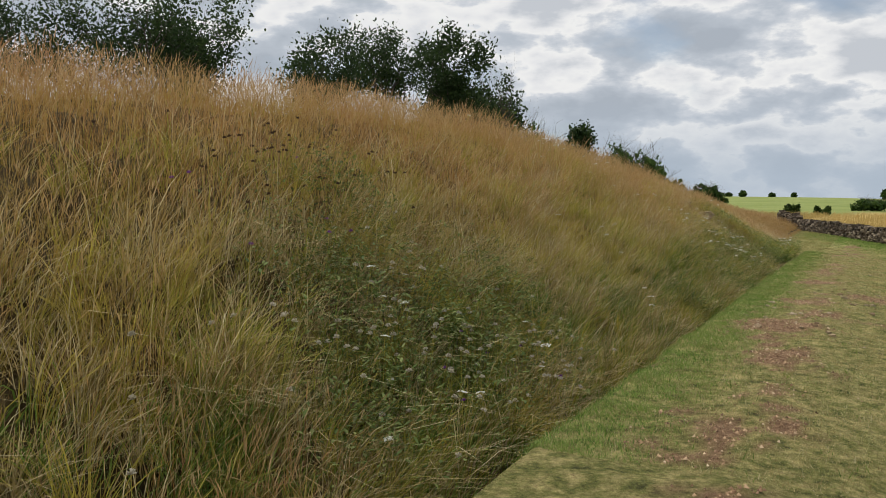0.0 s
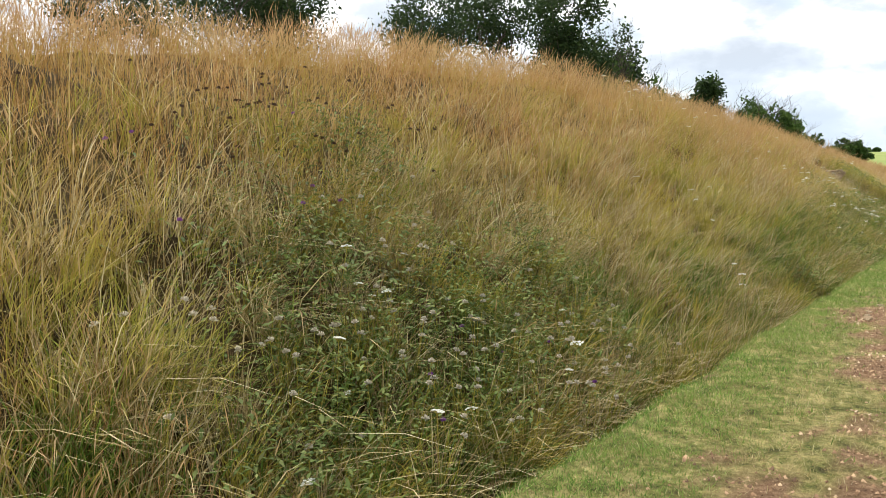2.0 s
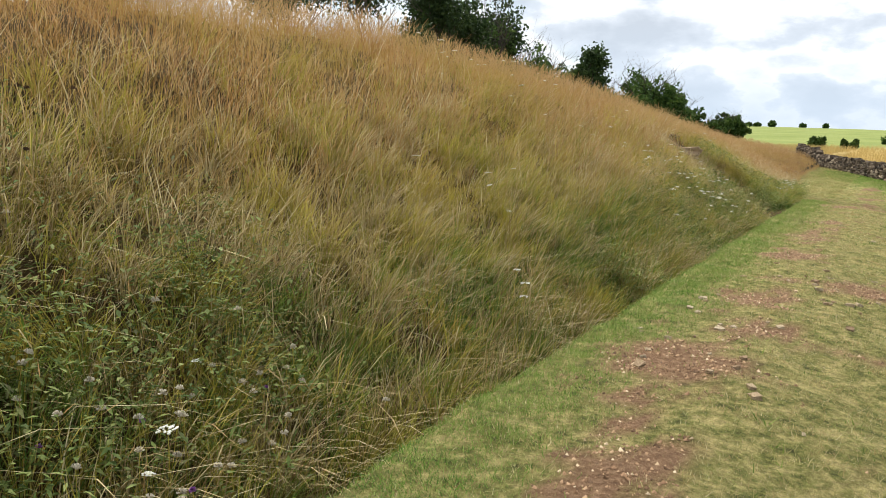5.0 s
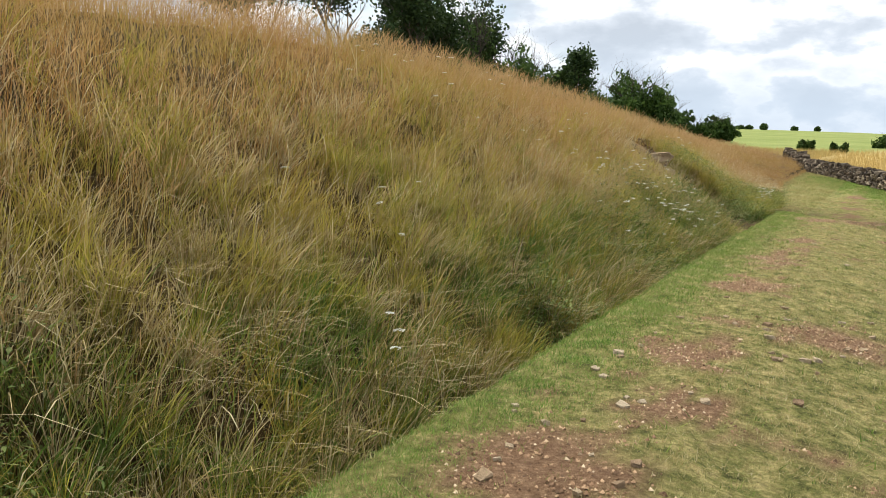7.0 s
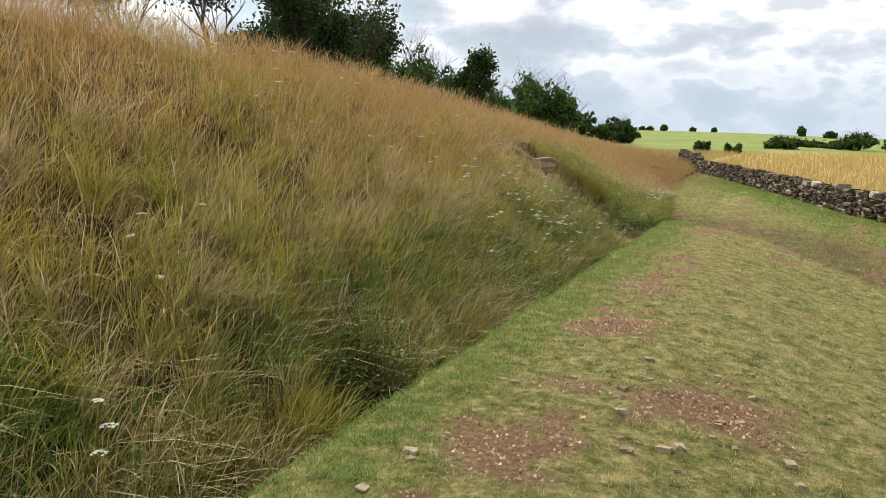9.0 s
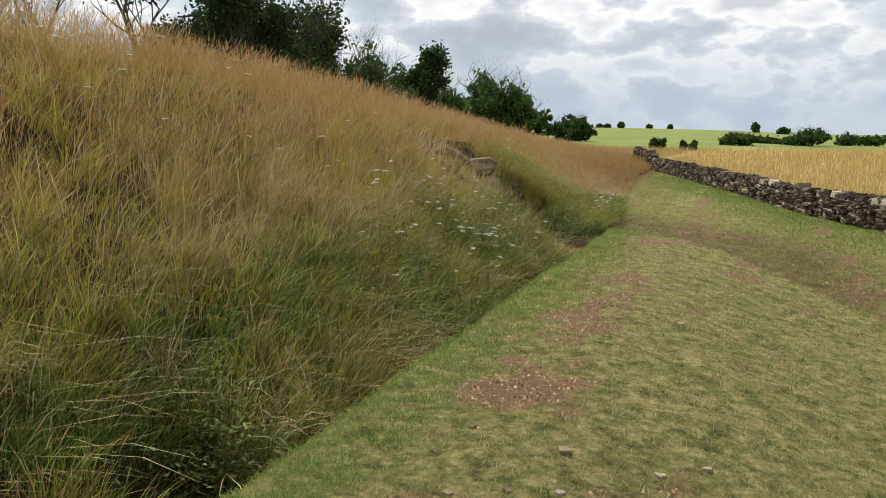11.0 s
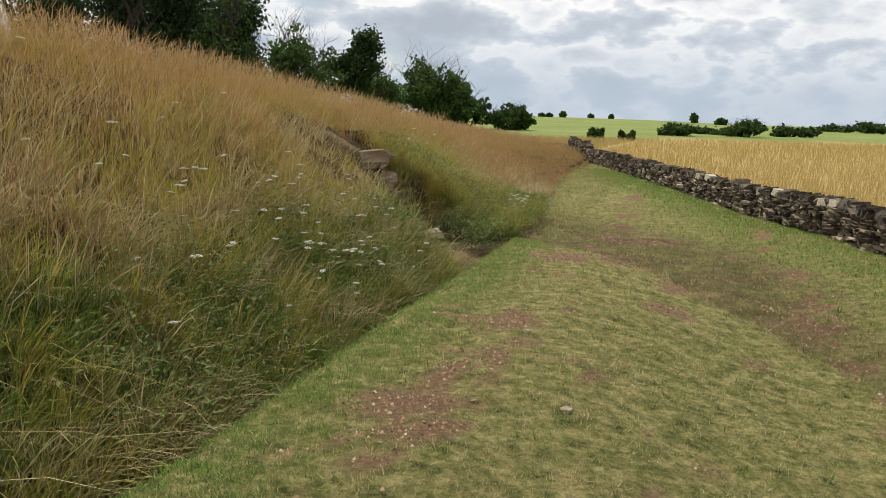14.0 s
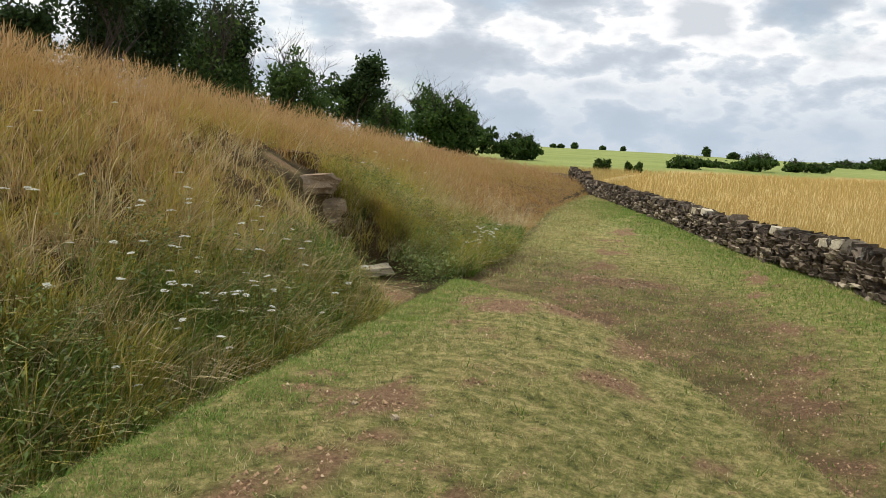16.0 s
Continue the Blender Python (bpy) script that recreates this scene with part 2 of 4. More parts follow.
def past(s, d):
    """How far beyond the curved lip that ends the raised strip."""
    return s - np.interp(-np.asarray(d, float), [-0.3, 0.3, 1.3, 2.2, 3.2, 4.6, 8.0], [20.9, 20.6, 20.0, 18.9, 17.2, 14.0, 9.0])


def wall_x(y):
    return np.interp(y, [-40, 10, 23.2, 35.7, 49.9, 60], [1.4, 12.9, 16.0, 18.98, 21.9, 23.8])


def height(x, y):
    x, y = np.asarray(x, float), np.asarray(y, float)
    s, d = sd(x, y)
    d = d + 0.05 * waves(s, s * 0, 4.5, 5, 2)
    base = 0.15 - 0.35 * sstep(-d, 1.2, 3.7)
    base = np.minimum(base, 0.15 - (0.50 - 0.15 * sstep(-d, 3.4, 5.4)) * sstep(past(s, d), -0.3, 0.9))
    base = base + 0.028 * waves(x, y, 1.3, 3) * (np.abs(d) < 30)
    crest = np.interp(s, [-30, 1, 7, 12, 20, 26, 32, 42, 54, 70], [2.62, 2.66, 3.0, 3.05, 2.55, 2.1, 1.8, 1.3, 0.7, 0.0])
    db = d - np.interp(s, [23.5, 24.2, 29, 39, 52], [0, 0.25, 0.6, 1.6, 1.9])
    prof = np.interp(db, [0.55, 0.9, 1.5, 2.0, 3.0, 4.0, 5.0, 6.0, 8.0, 12.0, 18.0, 26.0], [-0.22, -0.13, 0.05, 0.2, 0.47, 0.70, 0.86, 0.95, 1.0, 1.0, 0.5, 0.2])
    bank = prof * np.maximum(crest, 0.02) + 0.10 * waves(x, y, 2.4, 9) * sstep(d, 1.2, 2.5) + 0.08 * waves(x, y, 0.8, 10, 2) * sstep(d, 0.8, 1.6)
    dip = 0.76 * sstep(d, -0.24, -0.06) * (1 - sstep(s, 20.5, 23.0))
    z = np.where(db > 0.45, np.maximum(bank, base - dip), base - dip)
    notch = sstep(s - 0.75 * d, 19.8, 20.7) * (1 - sstep(s, 23.5, 24.2)) * (1 - sstep(d, 2.7, 3.05)) * sstep(d, 0.0, 0.4)
    z = z * (1 - notch) + (-0.42) * notch
    z = z - 0.09 * np.exp(-(((s - 26.3) / 1.3) ** 2 + ((d + 1.4) / 1.2) ** 2))
    z = z - 0.5 * np.exp(-((s - 10.7) / 0.36) ** 2 - ((d - 1.0) / 0.35) ** 2)
    # far land: a gentle rise to the left of the view, falling away to the right and beyond
    r = np.hypot(x - 5, y - 10)
    az = np.degrees(np.arctan2(x - 5, y - 10))
    top = np.interp(az, [-180, -20, 15, 25, 45, 90, 180], [2.2, 2.2, 3.6, 2.4, -3.0, -6, 2.2])
    far = np.interp(r, [0, 80, 140, 420, 700, 1500, 4000], [0, 0.0, 0.25, 1.0, 0.7, -3.0, -5.0])
    rise = np.where(r < 80, -0.3, -0.3 + far * np.where(far < 0, 9.0, top + 0.3))
    w = sstep(r, 60, 95)
    return z * (1 - w) + rise * w


def soil_mask(x, y):
    s, d = sd(x, y)
    n = waves(x, y, 1.5, 21) + 0.5 * waves(x, y, 0.32, 22)
    m = sstep(n + 0.8 * np.exp(-((d + 1.15) / 0.45) ** 2), 0.72, 1.15)
    m = np.maximum(m, sstep(n + 0.95 * np.exp(-((d + 3.9) / 0.35) ** 2), 0.9, 1.2))
    for px, py, r in ((6.26, 13.98, 0.45), (8.36, 17.8, 0.4), (7.2, 16.0, 0.42), (10.1, 18.5, 0.35), (12.67, 25.5, 0.95), (3.8, 9.24, 0.7), (6.4, 12.1, 0.6), (8.9, 24.6, 0.9), (11.0, 21.3, 0.7), (7.7, 26.3, 0.45), (10.6, 20.8, 0.5), (10.9, 19.6, 0.45), (11.5, 22.5, 0.6), (13.4, 25.0, 0.6)):
        m = np.maximum(m, sstep(n * 0.4 + 1.25 - np.hypot(x - px, y - py) / r, 0.25, 0.8))
    q = past(s, d)
    low = sstep(q, 0.1, 0.9) * (1 - sstep(q, 4.5, 8.5)) * (1 - sstep(-d, 3.6, 5.2)) * (d < 0.6)
    m = np.maximum(m, low * np.clip(0.28 + 0.55 * n, 0, 0.9))
    return m * (np.abs(d) < 9) * (d < 4.2)


# ---- helpers of this scene ----
def mesh_of(name, co, faces_flat, counts, mats, mat_index=None, smooth=False):
    me = bpy.data.meshes.new(name)
    me.vertices.add(len(co))
    me.vertices.foreach_set("co", np.ascontiguousarray(co, dtype=np.float32).ravel())
    me.loops.add(len(faces_flat))
    me.loops.foreach_set("vertex_index", np.ascontiguousarray(faces_flat, dtype=np.int32))
    counts = np.asarray(counts, dtype=np.int32)
    me.polygons.add(len(counts))
    me.polygons.foreach_set("loop_start", np.concatenate(([0], np.cumsum(counts)[:-1])).astype(np.int32))
    if mat_index is not None:
        me.polygons.foreach_set("material_index", np.asarray(mat_index, dtype=np.int32))
    if smooth:
        me.polygons.foreach_set("use_smooth", np.ones(len(counts), dtype=bool))
    for m in mats:
        me.materials.append(m)
    me.update(calc_edges=True)
    return me


def part(name, bm, mat, parent=None, label=""):
    me = bpy.data.meshes.new(name)
    bm.to_mesh(me)
    bm.free()
    me.materials.append(mat)
    ob = new(name, me)
    if parent:
        ob.parent = parent
    if label:
        ob["label"] = label
    return ob


def blades(name, x, y, tall, wide, lean, mats, seed, segs=2, head=0.0, sink=0.03, bend=1.0):
    """Grass: tapered curved blades, each with two or three faces; head adds a seed head of that share of the height."""
    rng = np.random.RandomState(seed)
    n = len(x)
    z = height(x, y) - sink
    ang = rng.uniform(0, 6.283, n)
    side = np.stack([np.cos(ang), np.sin(ang), np.zeros(n)], 1) * (wide / 2)[:, None]
    root = np.stack([x, y, z], 1)
    ln = np.stack([lean[:, 0], lean[:, 1], np.zeros(n)], 1)
    up = np.array([0, 0, 1.0])

    def at(f):
        drop = 0.35 * bend * np.minimum(np.hypot(lean[:, 0], lean[:, 1]), 1.2) ** 2 * f ** 2.2
        return root + up * (tall * (f - drop))[:, None] + ln * (tall * f ** 1.7)[:, None]

    stem_top = 1.0 - head * 0.9
    rings, idx, cnt, mi = [], [], [], []
    fr = [0.0, 0.5 * stem_top] if segs == 2 else [0.0, 0.35 * stem_top, 0.7 * stem_top]
    if segs == 1:
        fr = [0.0]
    for k, f in enumerate(fr):
        c, wdt = at(f), side * (1.0 - 0.35 * f)
        rings += [c - wdt, c + wdt]
    rings.append(at(stem_top))
    k0 = len(rings)
    if head:
        c1, c2 = at(1.0 - head * 0.55), at(1.0)
        hw = np.stack([np.cos(ang + 0.8), np.sin(ang + 0.8), np.zeros(n)], 1) * (wide * rng.uniform(0.5, 1.1, n))[:, None]
        rings += [at(1.0 - head), c1 - hw, c2, c1 + hw]
    K = len(rings)
    co = np.stack(rings, 1).reshape(-1, 3)
    pat, pc, pm = [], [], []
    for k in range(len(fr) - 1):
        pat += [2 * k, 2 * k + 1, 2 * k + 3, 2 * k + 2]
        pc.append(4), pm.append(0)
    e = 2 * (len(fr) - 1)
    pat += [e, e + 1, e + 2]
    pc.append(3), pm.append(0)
    if head:
        pat += [k0, k0 + 1, k0 + 2, k0 + 3]
        pc.append(4), pm.append(1)
    idx = (np.array(pat)[None, :] + (np.arange(n) * K)[:, None]).ravel()
    me = mesh_of(name, co, idx, np.tile(pc, n), mats, np.tile(pm, n))
    return new(name, me)


def scatter(rng, n, s0, s1, d0, d1, keep):
    s, d = rng.uniform(s0, s1, n), rng.uniform(d0, d1, n)
    ok = rng.uniform(0, 1, n) < keep(s, d)
    return s[ok], d[ok]


def lean_of(rng, n, down=0.2, spread=0.25, wind=(0.12, 0.03)):
    """Leaning away from the mound, with the wind and at random."""
    a = rng.normal(0, spread, (n, 2))
    return a - np.outer(np.abs(rng.normal(down, 0.5 * abs(down) + 0.01, n)), N) + np.array(wind)


# ---- ground: one sheet to the horizon ----
def build_ground():
    def axis(fine0, fine1, step, far):
        mid = np.arange(fine0, fine1 + step / 2, step)
        grow, v = [], step
        while sum(grow) < far:
            v *= 1.22
            grow.append(v)
        g = np.cumsum(grow)
        return np.concatenate((fine0 - g[::-1], mid, fine1 + g))
    S, D = axis(-8, 32, 0.2, 3500), axis(-9.5, 7.5, 0.07, 3500)
    ss, dd = np.meshgrid(S, D, indexing="ij")
    x, y = xy(ss.ravel(), dd.ravel())
    z = height(x, y)
    ns, nd = len(S), len(D)
    i, j = np.meshgrid(np.arange(ns - 1), np.arange(nd - 1), indexing="ij")
    a = (i * nd + j).ravel()
    idx = np.stack([a, a + nd, a + nd + 1, a + 1], 1)[:, ::-1].ravel()
    me = mesh_of("ground", np.stack([x, y, z], 1), idx, np.full(len(a), 4), [M_GROUND], None, True)
    s, d = sd(x, y)
    soil = soil_mask(x, y)
    mound = sstep(d - np.interp(s, [20.5, 24.2, 29, 39, 52], [-0.2, 0.25, 0.6, 1.6, 1.9]), 0.0, 0.12) * (1 - soil) * (1 - sstep(d, 40, 60)) * (1 - sstep(s, 60, 75))
    q = past(s, d)
    # low ground past the lip is darkened with the bank colour, for contrast
    mound = np.maximum(mound, 0.75 * sstep(q, 0.1, 0.9) * (1 - sstep(q, 5.0, 9.0)) * (1 - sstep(-d, 3.4, 5.0)) * (d < 0.8) * np.clip(0.8 + 0.5 * waves(x, y, 1.2, 77), 0, 1))
    beyond = sstep(x - wall_x(y), 0.1, 0.5) * (y < 62) + (y >= 62) * (d < 3)
    edge = 92 + 0.25 * (x - 30)
    crop = sstep(y - edge, -1.5, 1.5)
    far_hills = np.hypot(x, y)
    field = np.clip(beyond, 0, 1) * (1 - crop)
    col = np.stack([soil, mound * (1 - crop), field, crop * (1 - sstep(far_hills, 900, 1500) * 0.5)], 1).astype(np.float32)
    at = me.color_attributes.new("zone", "FLOAT_COLOR", "POINT")
    at.data.foreach_set("color", col.ravel())
    ob = new("ground", me)
    tagged(ob, "grassy ground with worn bare soil along the path", "ground", kind="structure")


build_ground()


# ---- grass on the mound ----
def mound_grass():
    rng = np.random.RandomState(4)

    def open_ground(s, d):
        hole = (s - 0.75 * d > 20.1) & (s < 23.8) & (d < 2.8)
        ledge = ((s - 22.9) / 0.95) ** 2 + ((d - 3.1) / 0.5) ** 2 < 1
        foot = d < np.interp(s, [23.5, 24.2, 29, 39, 52], [0, 0.35, 0.8, 1.8, 2.1])
        burrow = ((s - 10.5) / 0.5) ** 2 + ((d - 0.8) / 0.42) ** 2 < 1
        return np.where(hole | ledge | foot | burrow, 0.0, 1.0)

    def near(d, s):
        """Density falls with the distance from the walked line."""
        return np.clip(3.2 / (d + 2.2), 0.12, 1) * np.clip(22 / np.maximum(s, 22), 0.3, 1)

    def gold_share(s, d):
        x, y = xy(s, d)
        n = waves(x, y, 3.0, 31)
        return np.clip(sstep(d + 0.8 * n, 1.5, 3.6) + 0.9 * sstep(s - 2.0 * d, 24, 30) + 0.7 * np.exp(-((s + 0.3) / 0.6) ** 2), 0.05, 1) * (1 - 0.75 * np.exp(-((s - 3.0) / 1.7) ** 2) * (1 - sstep(d, 1.9, 3.2))) * (1 - 0.9 * np.exp(-((s - 25.8) / 2.3) ** 4) * (1 - sstep(d, 2.9, 4.2)))

    def herb_gap(s, d):
        return 1 - 0.6 * np.exp(-((s - 2.6) / 1.5) ** 2 - ((d - 1.7) / 0.9) ** 2)

    def patch_lean(x, y):
        """Growth combed one way or another, patch by patch."""
        return np.stack([0.26 * waves(x, y, 1.1, 91, 3), 0.26 * waves(x, y, 1.1, 92, 3)], 1)

    def low(s, d):
        """Shorter growth on the trodden bank before the ledge."""
        thin = 1 - 0.6 * sstep(s, 26, 30) * (1 - sstep(d - np.interp(s, [24.2, 29, 39, 52], [0.25, 0.6, 1.6, 1.9]), 0.3, 3.0))
        return thin * (1 - 0.6 * (((s - 21.6) / 2.0) ** 2 + ((d - 2.5) / 1.2) ** 2 < 1))

    # tall golden stems with seed heads
    s, d = scatter(rng, 455000, -3, 56, 0.75, 7.6, lambda s, d: open_ground(s, d) * near(d, s) * gold_share(s, d) * (0.3 + 0.7 * sstep(waves(*xy(s, d), 0.8, 33, 3), -0.4, 0.4)))
    x, y = xy(s, d)
    n = len(x)
    tall = rng.uniform(0.42, 0.85, n) * (1 - 0.25 * sstep(s, 30, 45)) * (0.85 + 0.25 * waves(x, y, 1.5, 8)) * low(s, d)
    wide = rng.uniform(0.0020, 0.0042, n) * (1 + 0.09 * np.clip(d, 0, 8) + 0.05 * np.clip(s - 16, 0, 30))
    ob = blades("tall_dry_grass", x, y, tall, wide, patch_lean(x, y) + lean_of(rng, n, 0.06, 0.26, (0.03, 0.0)), [M_GOLD, M_SEED], 1, 2, 0.24)
    tagged(ob, "tall golden dry grass with seed heads covering the mound", "grass", kind="stuff")
    # green blades in the understorey and low on the slope
    s, d = scatter(rng, 150000, -3, 36, 0.5, 6.0, lambda s, d: open_ground(s, d) * herb_gap(s, d) * near(d, s) * (1.08 - 0.9 * gold_share(s, d)) * (0.08 + 0.92 * sstep(waves(*xy(s, d), 0.6, 71, 3), -0.1, 0.4)))
    x, y = xy(s, d)
    n = len(x)
    tall = rng.uniform(0.12, 0.46, n) * (0.9 + 0.3 * waves(x, y, 1.2, 12)) * low(s, d)
    wide = rng.uniform(0.005, 0.010, n) * (1 + 0.04 * np.clip(s - 10, 0, 30))
    ob = blades("green_grass", x, y, tall, wide, patch_lean(x, y) + lean_of(rng, n, 0.28, 0.46, (0.03, 0)), [M_GREEN], 2, 3)
    tagged(ob, "long green grass drooping down the slope", "grass", kind="stuff")
    # lush grass along the ditch
    s, d = scatter(rng, 80000, -2, 30, 0.4, 2.0, lambda s, d: open_ground(s, d) * sstep(d + 0.25 * waves(*xy(s, d), 0.7, 18, 2), 0.45, 0.85) * (0.25 + 0.75 * sstep(waves(*xy(s, d), 2.2, 17), -0.2, 0.5)) * (1 - sstep(d, 1.2, 2.2)) * (0.3 + 0.9 * sstep(s, 9, 14)))
    x, y = xy(s, d)
    n = len(x)
    tall = rng.uniform(0.18, 0.48, n)
    wide = rng.uniform(0.006, 0.013, n)
    ob = blades("lush_ditch_grass", x, y, tall, wide, lean_of(rng, n, 0.35, 0.38, (0.03, 0)), [M_LUSH], 3, 3)
    tagged(ob, "lush dark green grass hanging into the ditch", "grass", kind="stuff")
    # tussocks: blades arching out of one root and down the slope
    for name, mat, count, d0, d1, bunch, size, label in (
            ("green_tussocks", M_GREEN, 2700, 0.6, 4.2, 42, (0.30, 0.68), "arching tussocks of yellow-green grass"),
            ("lush_tussocks", M_LUSH, 1100, 0.5, 1.7, 40, (0.22, 0.48), "dark green tussocks beside the ditch"),
            ("straw_tussocks", M_STRAW, 2000, 0.6, 3.4, 30, (0.25, 0.62), "pale dead tussocks combed down the slope")):
        cs, cd = scatter(rng, count, -1.5, 30, d0, d1, lambda s, d: open_ground(s, d) * herb_gap(s, d) * (1 - 0.75 * sstep(d, 2.0, 4.0)) * np.clip(0.3 + 0.7 * sstep(waves(*xy(s, d), 1.4, len(name)), -0.3, 0.3) + (1.0 * np.exp(-((s - 6.0) / 1.6) ** 2) if mat is M_STRAW else 0), 0, 1))
        extra = rng.uniform(24.0, 27.6, count // 8), rng.uniform(0.5, 3.2, count // 8)
        if mat is not M_STRAW:
            cs, cd = np.concatenate((cs, extra[0])), np.concatenate((cd, extra[1]))
        k = len(cs)
        ang = rng.uniform(0, 6.283, (k, bunch))
        rad = rng.uniform(0, 0.09, (k, bunch))
        cx, cy = xy(cs, cd)
        x, y = (cx[:, None] + np.cos(ang) * rad).ravel(), (cy[:, None] + np.sin(ang) * rad).ravel()
        n = len(x)
        out = rng.uniform(0.15, 0.75, n)
        own = np.repeat(rng.normal(0, 0.28, (k, 2)), bunch, 0)
        lean = np.stack([np.cos(ang.ravel()) * out, np.sin(ang.ravel()) * out], 1) - np.outer(rng.uniform(0.0, 0.6, n), N) + own
        tall = np.repeat(rng.uniform(*size, k) * low(cs, cd), bunch) * rng.uniform(0.6, 1.1, n)
        ob = blades(name, x, y, tall, rng.uniform(0.0035, 0.008, n), lean, [mat], 61, 3, bend=1.25)
        tagged(ob, label, "grass", kind="stuff")
    # pale straw lying across the lower bank
    s, d = scatter(rng, 60000, -3, 34, 0.6, 4.2, lambda s, d: open_ground(s, d) * (0.15 + 0.85 * sstep(waves(*xy(s, d), 2.0, 44), 0.1, 0.6)) * (1 - 0.6 * sstep(d, 2.2, 4)))
    x, y = xy(s, d)
    n = len(x)
    ob = blades("pale_straw", x, y, rng.uniform(0.30, 0.75, n), rng.uniform(0.005, 0.010, n), lean_of(rng, n, 0.6, 0.55), [M_STRAW], 5, 3, bend=1.3)
    tagged(ob, "pale dead straw flattened across the bank", "straw", kind="stuff")


def herbs():
    """Broad leaves on stalks, in patches low on the bank."""
    rng = np.random.RandomState(12)
    spots = [(2.4, 2.3, 1.0), (2.9, 1.7, 0.8), (1.5, 1.3, 0.7), (4.5, 1.2, 0.6), (11.0, 0.9, 0.5), (14.2, 0.9, 0.9), (15.6, 1.2, 0.9), (17.5, 1.5, 1.0), (18.6, 1.0, 0.8), (25.5, 1.3, 1.3), (26.8, 1.0, 1.0), (20.2, 1.2, 0.8), (3.6, 3.0, 0.7), (1.8, 1.8, 0.9), (3.4, 1.2, 0.9), (4.6, 1.7, 0.8), (0.8, 1.0, 0.6), (2.6, 1.0, 0.7), (24.6, 1.6, 1.2), (24.8, 2.6, 1.0), (25.8, 2.2, 1.2), (22.6, 0.7, 0.6), (23.6, 1.2, 0.5)]
    cos, m = [], 0
    for s0, d0, r in spots:
        k = int(1700 * r)
        s, d = s0 + rng.normal(0, r * 0.5, k), np.maximum(d0 + rng.normal(0, r * 0.4, k), 0.35)
        x, y = xy(s, d)
        c = np.stack([x, y, height(x, y) + rng.uniform(0.08, 0.56, k)], 1)
        a = rng.uniform(0, 6.283, k)
        f = np.stack([np.cos(a), np.sin(a), rng.uniform(-0.7, 0.5, k)], 1)
        g = np.stack([-np.sin(a), np.cos(a), rng.uniform(-0.3, 0.3, k)], 1)
        L, w = rng.uniform(0.014, 0.042, k)[:, None], rng.uniform(0.006, 0.015, k)[:, None]
        cos.append(np.stack([c - f * L, c + g * w + [0, 0, 0.006], c + f * L, c - g * w + [0, 0, 0.006]], 1))
        m += k
    co = np.concatenate(cos).reshape(-1, 3)
    me = mesh_of("herb_leaves", co, np.arange(4 * m), np.full(m, 4), [M_HERB])
    tagged(new("herb_leaves", me), "dark green broad-leaved weeds low on the bank", "weeds", kind="stuff")


